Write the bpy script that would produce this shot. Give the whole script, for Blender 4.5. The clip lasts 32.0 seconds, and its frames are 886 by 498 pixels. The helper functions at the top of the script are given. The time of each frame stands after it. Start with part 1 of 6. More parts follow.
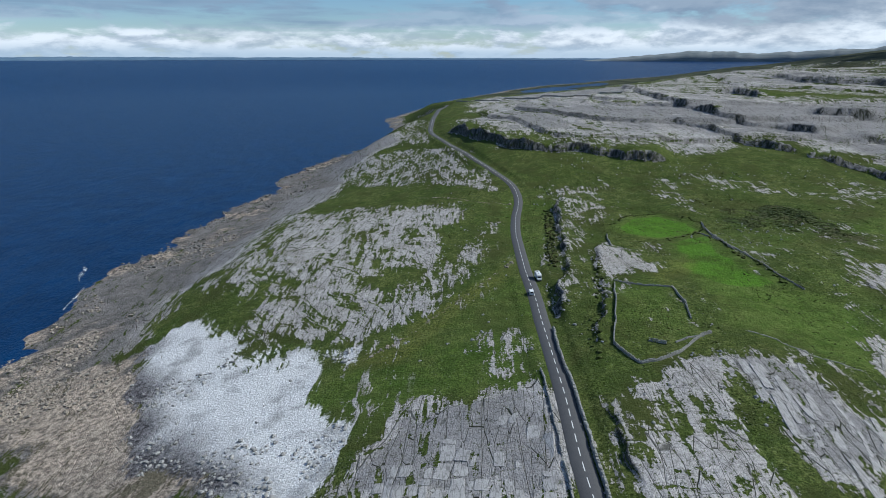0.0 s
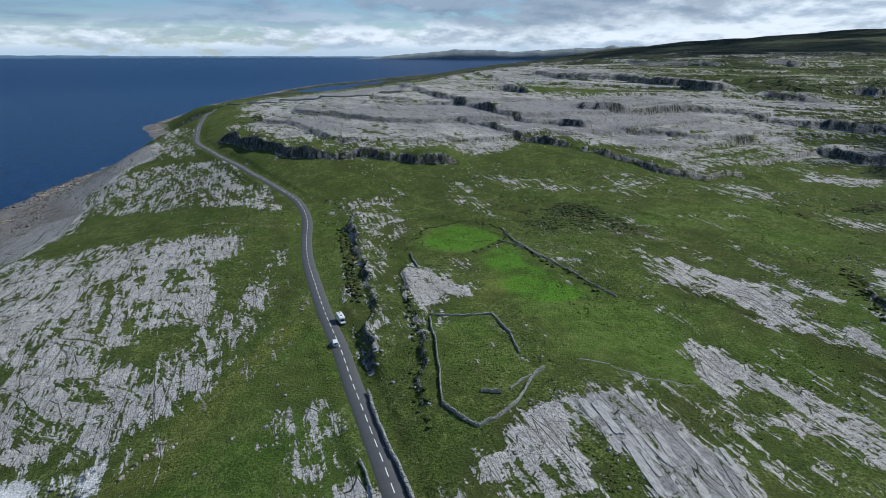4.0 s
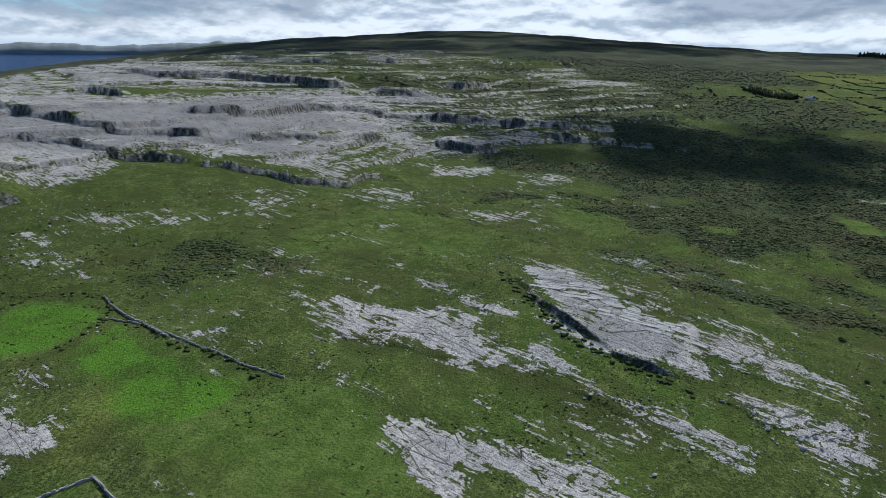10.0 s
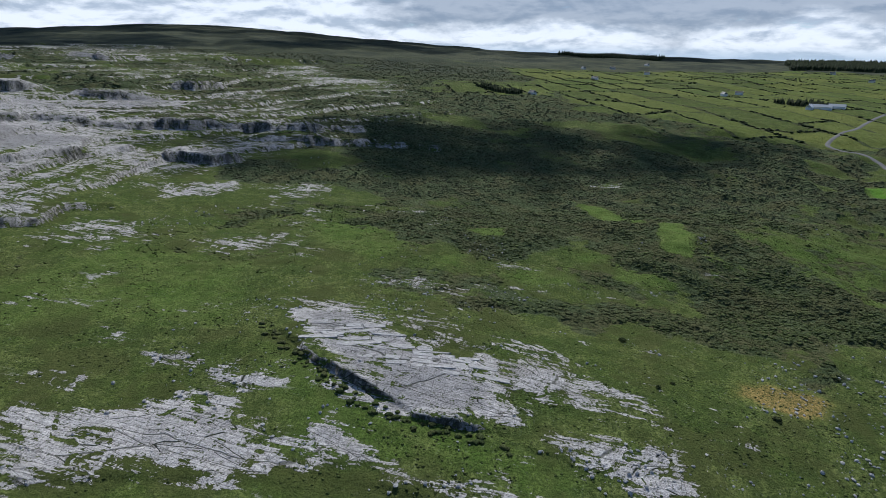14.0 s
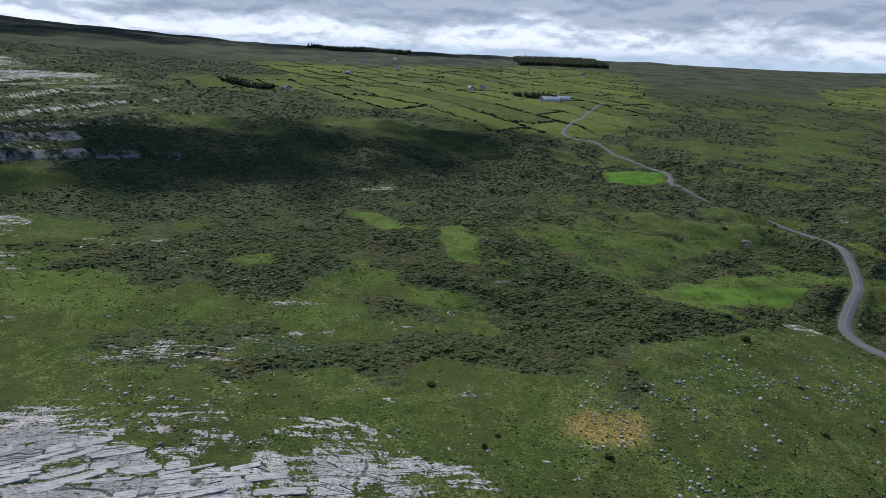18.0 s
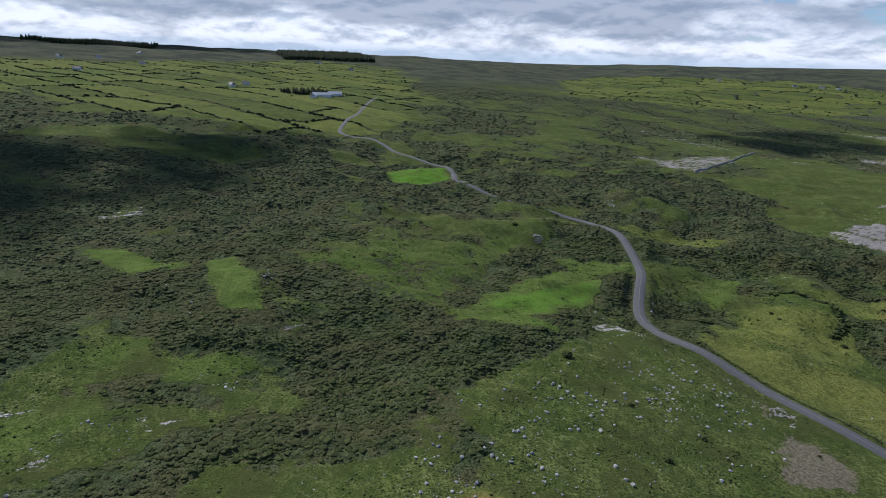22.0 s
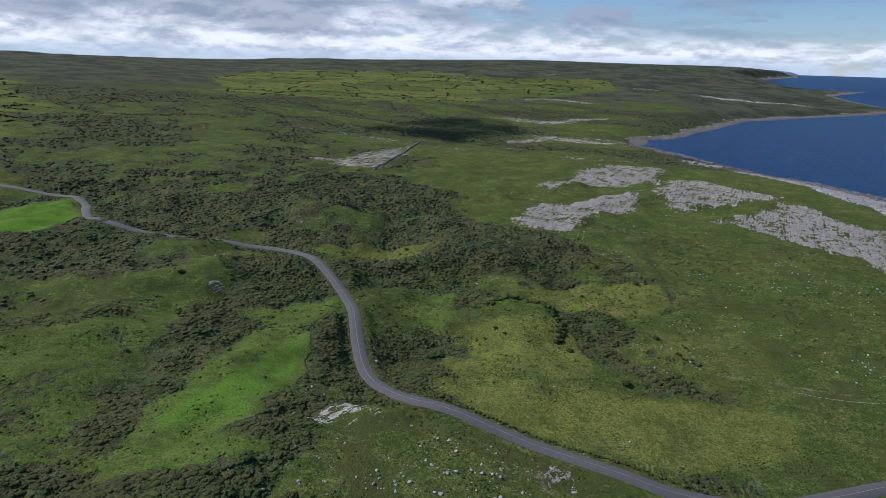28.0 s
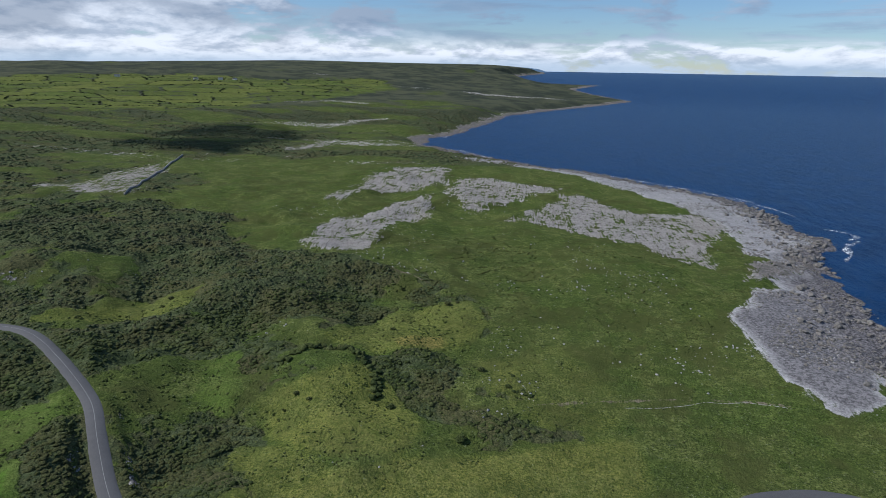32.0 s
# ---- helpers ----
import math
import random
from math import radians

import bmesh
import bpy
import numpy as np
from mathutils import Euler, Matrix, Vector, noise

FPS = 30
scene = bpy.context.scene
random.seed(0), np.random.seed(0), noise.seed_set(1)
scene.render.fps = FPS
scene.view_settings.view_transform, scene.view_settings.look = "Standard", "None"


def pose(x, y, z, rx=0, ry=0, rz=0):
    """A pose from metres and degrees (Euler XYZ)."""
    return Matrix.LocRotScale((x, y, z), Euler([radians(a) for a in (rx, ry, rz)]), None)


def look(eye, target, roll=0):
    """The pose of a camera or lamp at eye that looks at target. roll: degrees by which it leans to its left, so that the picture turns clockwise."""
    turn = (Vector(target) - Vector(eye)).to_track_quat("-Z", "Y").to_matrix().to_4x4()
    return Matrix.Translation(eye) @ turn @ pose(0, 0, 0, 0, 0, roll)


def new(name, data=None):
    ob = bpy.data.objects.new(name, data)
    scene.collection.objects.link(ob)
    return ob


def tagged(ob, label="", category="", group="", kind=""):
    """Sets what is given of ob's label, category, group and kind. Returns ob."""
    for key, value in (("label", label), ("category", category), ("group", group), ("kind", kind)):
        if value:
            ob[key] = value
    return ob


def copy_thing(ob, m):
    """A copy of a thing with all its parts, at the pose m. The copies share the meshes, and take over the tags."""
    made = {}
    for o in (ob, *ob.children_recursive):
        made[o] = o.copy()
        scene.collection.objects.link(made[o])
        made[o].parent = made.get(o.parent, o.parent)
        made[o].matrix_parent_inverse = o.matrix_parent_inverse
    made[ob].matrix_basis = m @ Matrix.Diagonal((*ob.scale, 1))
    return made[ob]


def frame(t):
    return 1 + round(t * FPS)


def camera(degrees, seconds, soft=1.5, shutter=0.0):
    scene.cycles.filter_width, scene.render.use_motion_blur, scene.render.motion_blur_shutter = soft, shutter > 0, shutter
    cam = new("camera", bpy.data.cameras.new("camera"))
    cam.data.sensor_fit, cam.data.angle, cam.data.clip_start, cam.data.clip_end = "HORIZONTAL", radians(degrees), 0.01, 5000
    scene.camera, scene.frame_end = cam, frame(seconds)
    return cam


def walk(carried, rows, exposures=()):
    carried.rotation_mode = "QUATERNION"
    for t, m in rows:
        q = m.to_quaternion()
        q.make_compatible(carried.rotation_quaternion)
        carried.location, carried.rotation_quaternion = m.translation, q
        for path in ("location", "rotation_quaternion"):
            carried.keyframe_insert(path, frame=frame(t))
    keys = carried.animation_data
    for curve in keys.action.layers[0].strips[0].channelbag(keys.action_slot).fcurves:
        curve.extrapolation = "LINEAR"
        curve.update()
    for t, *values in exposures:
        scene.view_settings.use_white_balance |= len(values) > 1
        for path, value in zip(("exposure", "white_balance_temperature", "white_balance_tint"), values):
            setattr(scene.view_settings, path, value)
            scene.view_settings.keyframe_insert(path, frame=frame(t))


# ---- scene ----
cam = camera(73.47, 32.0, soft=0.75)
# seconds, place, turn in degrees
ROWS = [
    (0.0, 1.91, -2.28, 138.70, 71.947, -0.023, 2.375),
    (0.5, 1.78, 4.04, 138.89, 71.884, -0.059, 0.212),
    (1.0, 1.86, 10.30, 138.95, 71.837, -0.076, -1.920),
    (1.5, 2.18, 16.52, 138.88, 71.816, -0.040, -4.101),
    (2.0, 2.76, 22.54, 138.79, 71.819, -0.016, -6.653),
    (2.5, 3.53, 28.47, 138.67, 71.826, -0.016, -9.486),
    (3.0, 4.48, 34.37, 138.70, 71.834, -0.020, -12.379),
    (3.5, 5.85, 40.21, 138.81, 71.832, -0.031, -15.266),
    (5.5, 13.81, 62.38, 139.45, 71.620, -0.235, -26.783),
    (6.0, 16.42, 67.69, 139.50, 71.605, -0.284, -29.679),
    (6.5, 19.35, 72.90, 139.49, 71.604, -0.315, -32.593),
    (7.0, 22.57, 77.86, 139.34, 71.615, -0.347, -35.499),
    (7.5, 26.08, 82.59, 139.17, 71.644, -0.388, -38.400),
    (8.0, 29.93, 87.26, 138.96, 71.662, -0.427, -41.299),
    (8.5, 33.95, 91.85, 138.88, 71.675, -0.494, -44.195),
    (9.0, 38.06, 96.38, 138.91, 71.678, -0.571, -47.120),
    (9.5, 42.42, 100.65, 138.86, 71.699, -0.608, -50.019),
    (10.0, 47.08, 104.69, 138.78, 71.685, -0.664, -52.938),
    (10.5, 52.00, 108.51, 138.64, 71.708, -0.715, -55.843),
    (11.0, 57.16, 112.06, 138.43, 71.730, -0.754, -58.798),
    (11.5, 62.46, 115.33, 138.27, 71.754, -0.794, -61.813),
    (12.0, 67.94, 118.25, 138.12, 71.777, -0.817, -64.790),
    (12.5, 73.45, 120.83, 138.15, 71.771, -0.873, -67.752),
    (13.0, 78.81, 123.12, 138.23, 71.772, -0.911, -70.689),
    (13.5, 84.32, 125.20, 138.38, 71.769, -1.016, -73.621),
    (14.0, 90.11, 127.07, 138.54, 71.777, -1.098, -76.524),
    (14.5, 96.08, 128.66, 138.59, 71.782, -1.181, -79.446),
    (16.5, 120.79, 133.74, 138.36, 71.747, -1.808, -90.914),
    (17.0, 127.07, 134.11, 138.32, 71.757, -1.922, -93.688),
    (17.5, 133.45, 133.99, 138.32, 71.786, -2.008, -96.468),
    (18.0, 139.78, 133.56, 138.30, 71.792, -2.051, -99.250),
    (18.5, 145.92, 132.62, 138.29, 71.827, -2.050, -102.033),
    (19.0, 151.99, 131.21, 138.28, 71.856, -2.030, -104.597),
    (19.5, 158.28, 129.64, 138.31, 71.884, -2.011, -107.480),
    (20.0, 164.62, 127.92, 138.20, 71.915, -2.027, -109.961),
    (20.5, 171.27, 126.04, 138.16, 71.960, -2.017, -112.793),
    (21.0, 177.70, 123.82, 138.07, 71.981, -2.027, -115.277),
    (21.5, 184.14, 121.29, 138.06, 72.008, -2.054, -117.931),
    (22.0, 190.46, 118.35, 138.13, 72.030, -2.065, -120.574),
    (22.5, 196.68, 115.14, 138.14, 72.032, -2.074, -123.175),
    (23.0, 202.77, 111.52, 138.05, 72.058, -2.035, -125.774),
    (23.5, 208.77, 107.58, 137.91, 72.066, -2.000, -128.380),
    (24.0, 214.59, 103.32, 137.85, 72.073, -1.976, -130.967),
    (24.5, 220.21, 98.88, 137.89, 72.120, -1.933, -133.713),
    (25.0, 225.33, 94.44, 137.93, 72.140, -1.903, -136.144),
    (25.5, 230.23, 89.51, 137.88, 72.209, -1.796, -138.719),
    (27.5, 248.39, 66.43, 137.59, 72.415, -1.544, -149.128),
    (28.0, 252.39, 60.19, 137.55, 72.470, -1.474, -151.752),
    (28.5, 256.10, 53.69, 137.53, 72.548, -1.420, -154.515),
    (29.0, 259.34, 47.16, 137.37, 72.590, -1.334, -157.121),
    (29.5, 262.21, 40.75, 137.14, 72.665, -1.260, -159.567),
    (30.0, 264.67, 34.28, 137.16, 72.714, -1.160, -162.159),
    (30.5, 266.69, 27.60, 137.38, 72.736, -1.055, -164.725),
    (31.0, 268.53, 20.87, 137.40, 72.786, -0.969, -167.306),
    (31.5, 270.19, 13.94, 137.36, 72.812, -0.903, -169.852),
    (32.0, 271.70, 6.80, 137.12, 72.906, -0.834, -172.586),
]
walk(cam, [(t, pose(x, y, z, rx, ry, rz)) for t, x, y, z, rx, ry, rz in ROWS], exposures=[(0, -0.14, 5620, 6), (9, -0.12, 5620, 7), (13, -0.09, 5680, 9), (21, -0.02, 5680, 14), (26, -0.04, 5750, 15), (32, -0.07, 5700, 11)])

# ---- light ----
SUN_AZ, SUN_EL = 82.0, 43.0          # bearing clockwise from +y, height in degrees
world = bpy.data.worlds.new("world")
scene.world = world
world.use_nodes = True


class Nodes:
    """Builds a node tree in few words."""

    def __init__(self, tree):
        self.tree = tree
        tree.nodes.clear()

    def add(self, kind, inputs=()):
        n = self.tree.nodes.new(kind)
        for key, value in dict(inputs).items():
            self.put(n.inputs[key], value)
        return n

    def put(self, socket, value):
        if isinstance(value, bpy.types.NodeSocket):
            self.tree.links.new(value, socket)
        elif isinstance(value, (tuple, list)) and len(value) == 3 and socket.type == "RGBA":
            socket.default_value = (*value, 1)
        else:
            socket.default_value = value

    def math(self, op, a, b=0.0, c=0.0, clamp=False):
        n = self.add("ShaderNodeMath", {0: a, 1: b, 2: c})
        n.operation, n.use_clamp = op, clamp
        return n.outputs[0]

    def mix(self, fac, a, b, blend="MIX"):
        n = self.tree.nodes.new("ShaderNodeMix")
        n.data_type, n.blend_type = "RGBA", blend
        for key, value in ((0, fac), (6, a), (7, b)):
            self.put(n.inputs[key], value)
        return n.outputs[2]

    def noise(self, vec, scale, detail=3.0, rough=0.55, warp=0.0):
        return self.add("ShaderNodeTexNoise", {"Vector": vec, "Scale": scale, "Detail": detail, "Roughness": rough, "Distortion": warp}).outputs[0]

    def cells(self, vec, scale, feature="F1", out=0, jitter=1.0):
        n = self.tree.nodes.new("ShaderNodeTexVoronoi")
        n.feature = feature
        for key, value in (("Vector", vec), ("Scale", scale), ("Randomness", jitter)):
            self.put(n.inputs[key], value)
        return n.outputs[out]

    def ramp(self, fac, lo, hi, a=0.0, b=1.0):
        n = self.add("ShaderNodeMapRange", {0: fac, 1: lo, 2: hi, 3: a, 4: b})
        n.interpolation_type = "SMOOTHSTEP"
        return n.outputs[0]

    def named(self, name):
        n = self.add("ShaderNodeAttribute")
        n.attribute_name = name
        return n.outputs["Color"]

    def plus(self, a, b):
        n = self.add("ShaderNodeVectorMath", {0: a, 1: b})
        n.operation = "ADD"
        return n.outputs[0]

    def mapped(self, vec, scale=(1, 1, 1), rot=(0, 0, 0), loc=(0, 0, 0)):
        return self.add("ShaderNodeMapping", {"Vector": vec, "Location": loc, "Rotation": rot, "Scale": scale}).outputs[0]


w = Nodes(world.node_tree)
sky = w.add("ShaderNodeTexSky")
sky.sky_type, sky.sun_disc, sky.sun_elevation, sky.sun_rotation = "NISHITA", False, radians(SUN_EL), radians(SUN_AZ)
sky.altitude, sky.air_density, sky.dust_density, sky.ozone_density = 100, 1.0, 0.05, 3.0
way = w.add("ShaderNodeTexCoord").outputs["Generated"]
xyz = w.add("ShaderNodeSeparateXYZ", {0: way})
up = xyz.outputs[2]
# heaped cumulus low over the horizon, lit from above; a grey deck inland; thin streaks over the sea
heap = w.mapped(way, (1, 1, 3.4))
puffs = w.noise(heap, 9.0, 8, 0.56, 0.2)
above = w.noise(w.mapped(way, (1, 1, 3.4), (0, 0, 0), (0, 0, 0.030)), 9.0, 8, 0.56, 0.2)
sheets = w.noise(w.mapped(way, (1, 1, 14.0)), 2.4, 6, 0.6, 0.3)
inland = w.ramp(xyz.outputs[0], -0.1, 0.75)
cover = w.math("ADD", w.math("MULTIPLY", puffs, 0.9), w.math("MULTIPLY", inland, 0.26))
cover = w.math("ADD", cover, w.ramp(up, 0.012, 0.045, 0.16, 0.0))
cover = w.ramp(cover, 0.47, 0.60)
streak = w.ramp(w.math("ADD", sheets, w.ramp(up, 0.03, 0.09, 0.06, 0.0)), 0.46, 0.64, 0.0, 0.85)
streak = w.math("MULTIPLY", streak, w.math("SUBTRACT", 1.0, w.math("MULTIPLY", inland, 0.9)))
cover = w.math("MULTIPLY", w.math("MAXIMUM", cover, streak), w.ramp(up, 0.10, 0.5, 1.0, 0.45))
lit = w.ramp(w.math("SUBTRACT", puffs, above), -0.14, 0.08)
deck = w.math("ADD", w.noise(w.mapped(way, (1, 1, 2.2)), 3.2, 7, 0.58), w.ramp(up, 0.02, 0.085, -0.13, 0.06))
deck = w.ramp(deck, 0.44, 0.58)
cloud = w.mix(lit, (0.50, 0.55, 0.62), (1.0, 1.0, 1.0))
cloud = w.mix(w.math("MULTIPLY", deck, 0.66), cloud, (0.20, 0.245, 0.32))
cloud = w.mix(w.math("MULTIPLY", w.math("SUBTRACT", 1.0, inland), w.ramp(up, 0.030, 0.05, 0.0, 0.75)), cloud, (0.25, 0.35, 0.47))
cloud = w.mix(w.ramp(up, 0.0, 0.022, 0.75, 0.0), cloud, (0.46, 0.58, 0.70))
blue = w.mix(0.8, sky.outputs[0], (0.80, 0.92, 1.05), "MULTIPLY")
b1 = w.add("ShaderNodeBackground", {0: blue, 1: 0.092})
b2 = w.add("ShaderNodeBackground", {0: cloud, 1: 1.0})
both = w.add("ShaderNodeMixShader", {0: w.math("MULTIPLY", cover, 0.94), 1: b1.outputs[0], 2: b2.outputs[0]})
w.add("ShaderNodeOutputWorld", {0: both.outputs[0]})

sun = new("sun", bpy.data.lights.new("sun", "SUN"))
sun.data.energy, sun.data.angle, sun.data.color = 4.6, radians(0.6), (1.0, 0.925, 0.80)
sa, se = radians(SUN_AZ), radians(SUN_EL)
SUN_WAY = Vector((math.sin(sa) * math.cos(se), math.cos(sa) * math.cos(se), math.sin(se)))
sun.matrix_world = look(SUN_WAY * 3000, (0, 0, 0))
scene.view_settings.exposure = 0.0

# ---- the lie of the land ----
EYE_Z = 138.0
HUB = np.array([130.0, 40.0])

# Spot heights above the sea: near ground, then the slopes and hills further out.
SPOTS_WEST = [(35, 261, 39.5), (57, 212, 41), (84, 196, 43), (111, 262, 44), (51, 390, 39.5), (-40, 214, 27), (-95, 323, 30),
              (-15, 388, 36), (20, 120, 38), (123, 327, 43), (132, 485, 58), (15, 555, 58), (-70, 560, 30), (320, 473, 57), (-110, 180, 14),
              (346, 424, 50), (20, 20, 33), (240, 700, 84), (60, 800, 74), (-60, 1100, 48), (151, 182, 36.5), (183, 246, 43.6), (111, 188, 44), (75, 221, 44.5)]
SPOTS_EAST = [(156, 260, 46), (185, 211, 40), (294, 220, 41), (144, 166, 39), (231, 250, 41), (257, 113, 35), (206, 151, 36), (489, 172, 28),
              (453, 50, 31), (286, 51, 29), (528, 98, 26), (354, 128, 28), (566, -13, 26), (428, 38, 28), (442, 537, 66), (523, 566, 62),
              (420, 360, 38), (600, 300, 40), (780, 160, 32), (276, 236, 43.4), (219, 182, 40), (299, 178, 41), (459, 168, 35), (268, 112, 34.4), (463, -13, 25.7), (335, 9, 26.8), (511, 82, 32)]
SPOTS_SOUTH = [(642, -183, 24), (733, -214, 18), (768, -154, 20), (410, -149, 11), (440, -172, 9), (380, -119, 14), (486, -122, 15),
               (713, -666, 12), (409, -476, 12), (298, -91, 14), (324, -84, 18), (354, -458, 11), (700, -1258, 14), (309, -319, 5),
               (358, -222, 9), (219, -630, 13), (157, -421, 6), (283, -130, 7), (245, -553, 7), (247, -254, 3), (359, -689, 11),
               (200, -40, 12), (120, -120, 6), (130, -260, 4), (398, -203, 5), (365, -185, 5), (488, -217, 9), (459, -388, 14), (277, -304, 5), (197, -377, 9), (527, -277, 15)]
SPOTS_FAR = [(442, 935, 90), (779, 731, 98), (1096, 702, 92), (1352, 247, 76), (1250, 97, 64), (1239, -333, 54), (1100, -1389, 40),
             (1700, -900, 62), (0, -2600, 14), (200, -2300, 18), (250, -3000, 42), (-40, -3400, 62), (500, -2000, 36), (2000, 300, 104), (1500, 1000, 140), (900, 1500, 118), (250, 1900, 32), (600, 2500, 18), (1100, 2900, 60), (0, 1500, 30), (100, 1850, 18), (500, 2000, 44), (300, 2300, 10), (900, 2600, 55), (60, 1300, 52), (700, 1700, 98), (400, 1480, 74), (900, 350, 58)]
# Heights along the far skyline, by bearing in degrees clockwise from +y, at 4400 m.
SKYLINE = [(-20, 10), (6, 10), (18, 30), (25, 80), (31, 165), (35, 182), (39, 185), (47.5, 246), (56, 278), (64.5, 215), (70, 160), (75, 137), (84, 131),
           (94, 122), (104, 116), (115, 112), (122, 100), (130, 104), (138, 114), (147, 134), (158, 160), (168, 154), (176, 150), (182, 110), (200, 106)]
COAST = [(-380, -420), (-160, 20), (-217, 238), (-220, 265), (-223, 293), (-237, 352), (-231, 383), (-222, 415), (-220, 470), (-220, 520), (-212, 556), (-203, 618),
         (-215, 678), (-199, 778), (-183, 844), (-157, 933), (-127, 1104), (-182, 1367), (-143, 1569), (-67, 1932), (168, 2547), (320, 2780)]
COAST_SOUTH = [(280, 60), (60, -120), (82, -280), (64, -326), (65, -346), (57, -389), (45, -451), (5, -511), (21, -545), (20, -598), (36, -665), (71, -714), (120, -761), (176, -830),
               (238, -856), (305, -918), (385, -997), (446, -1076), (460, -1163), (413, -1238), (388, -1363), (309, -1809), (121, -2154), (-23, -2401), (-189, -2659), (-120, -2800), (20, -3165), (-127, -3390)]


def smooth(a, b, v):
    s = np.clip((v - a) / (b - a), 0, 1)
    return s * s * (3 - 2 * s)


def lattice(ix, iy, seed):
    n = (ix * 374761393 + iy * 668265263 + seed * 974634777) & 0x7FFFFFFF
    n = ((n ^ (n >> 13)) * 1274126177) & 0x7FFFFFFF
    return ((n ^ (n >> 16)) & 0xFFFF) / 65535.0


def grain(x, y, size, seed=0):
    """Smooth value noise between 0 and 1, with hills about `size` metres wide."""
    x, y = np.asarray(x, float) / size, np.asarray(y, float) / size
    ix, iy = np.floor(x).astype(np.int64), np.floor(y).astype(np.int64)
    u, v = x - ix, y - iy
    u, v = u * u * (3 - 2 * u), v * v * (3 - 2 * v)
    a = lattice(ix, iy, seed) * (1 - u) + lattice(ix + 1, iy, seed) * u
    b = lattice(ix, iy + 1, seed) * (1 - u) + lattice(ix + 1, iy + 1, seed) * u
    return a * (1 - v) + b * v


def rough(x, y, size, seed=0, octaves=4):
    """Layered noise, about -1 to 1."""
    total, weight, amp = 0.0, 0.0, 1.0
    for k in range(octaves):
        total = total + amp * (2 * grain(x + 31.7 * k, y - 17.3 * k, size / 2 ** k, seed + 7 * k) - 1)
        weight, amp = weight + amp, amp * 0.55
    return total / weight * 1.6


def to_line(x, y, line):
    """Distance to a polyline, the side (positive to the left of its run) and how far along it, in metres."""
    best = np.full(np.shape(x), 1e9)
    side, along, run = np.zeros(np.shape(x)), np.zeros(np.shape(x)), 0.0
    for (x0, y0), (x1, y1) in zip(line[:-1], line[1:]):
        dx, dy = x1 - x0, y1 - y0
        size = math.hypot(dx, dy)
        u = np.clip(((x - x0) * dx + (y - y0) * dy) / size ** 2, 0, 1)
        d = np.hypot(x - x0 - u * dx, y - y0 - u * dy)
        near = d < best
        best = np.where(near, d, best)
        side = np.where(near, np.sign(dx * (y - y0) - dy * (x - x0)), side)
        along = np.where(near, run + u * size, along)
        run += size
    return best, side, along


def inside(x, y, ring):
    """Signed distance to a closed outline: positive inside."""
    ring = list(ring)
    d, _, _ = to_line(x, y, ring + ring[:1])
    odd = np.zeros(np.shape(x), bool)
    for (x0, y0), (x1, y1) in zip(ring, ring[1:] + ring[:1]):
        if y0 != y1:
            odd ^= ((y0 > y) != (y1 > y)) & (x < (x1 - x0) * (y - y0) / (y1 - y0) + x0)
    return np.where(odd, d, -d)


LAND = COAST + [(700, 3050), (1300, 3350), (2300, 3800), (6000, 5000), (6000, -6000), (140, -6000), (140, -5000), (126, -4368), (369, -3818), (131, -3430)] + COAST_SOUTH[::-1][:-2] + [(-30, -200)]
LAND = [p for p in LAND if p not in ((-380, -420), (-160, 20))]
LAND = [(-150, 60)] + LAND + [(-90, -60)]


def sea_lift(r):
    """The far sea is raised so that it meets the sky where the true horizon lies."""
    true = r + 1.03e-6 * np.maximum(r - 2200, 0) ** 3
    return EYE_Z * (1 - r / true)


def plate(points):
    """A thin plate through spot heights."""
    p = np.array(points, float)
    xy, z = p[:, :2] / 500, p[:, 2]
    n = len(p)
    d2 = ((xy[:, None] - xy[None]) ** 2).sum(-1)
    k = 0.5 * d2 * np.log(d2 + 1e-12)
    a = np.zeros((n + 3, n + 3))
    a[:n, :n] = k + np.eye(n) * 0.002
    a[:n, n:] = np.c_[np.ones(n), xy]
    a[n:, :n] = a[:n, n:].T
    w = np.linalg.solve(a, np.r_[z, 0, 0, 0])

    def height(x, y):
        x, y = np.asarray(x, float) / 500, np.asarray(y, float) / 500
        h = w[n] + w[n + 1] * x + w[n + 2] * y
        for i in range(n):
            d = (x - xy[i, 0]) ** 2 + (y - xy[i, 1]) ** 2
            h = h + w[i] * 0.5 * d * np.log(d + 1e-12)
        return h
    return height


RING = [(HUB[0] + r * math.sin(math.radians(b)), HUB[1] + r * math.cos(math.radians(b)), h - drop)
        for b, h in SKYLINE for r, drop in ((4400, 0), (4850, 25))]
land_height = plate(SPOTS_WEST + SPOTS_EAST + SPOTS_SOUTH + SPOTS_FAR + RING)

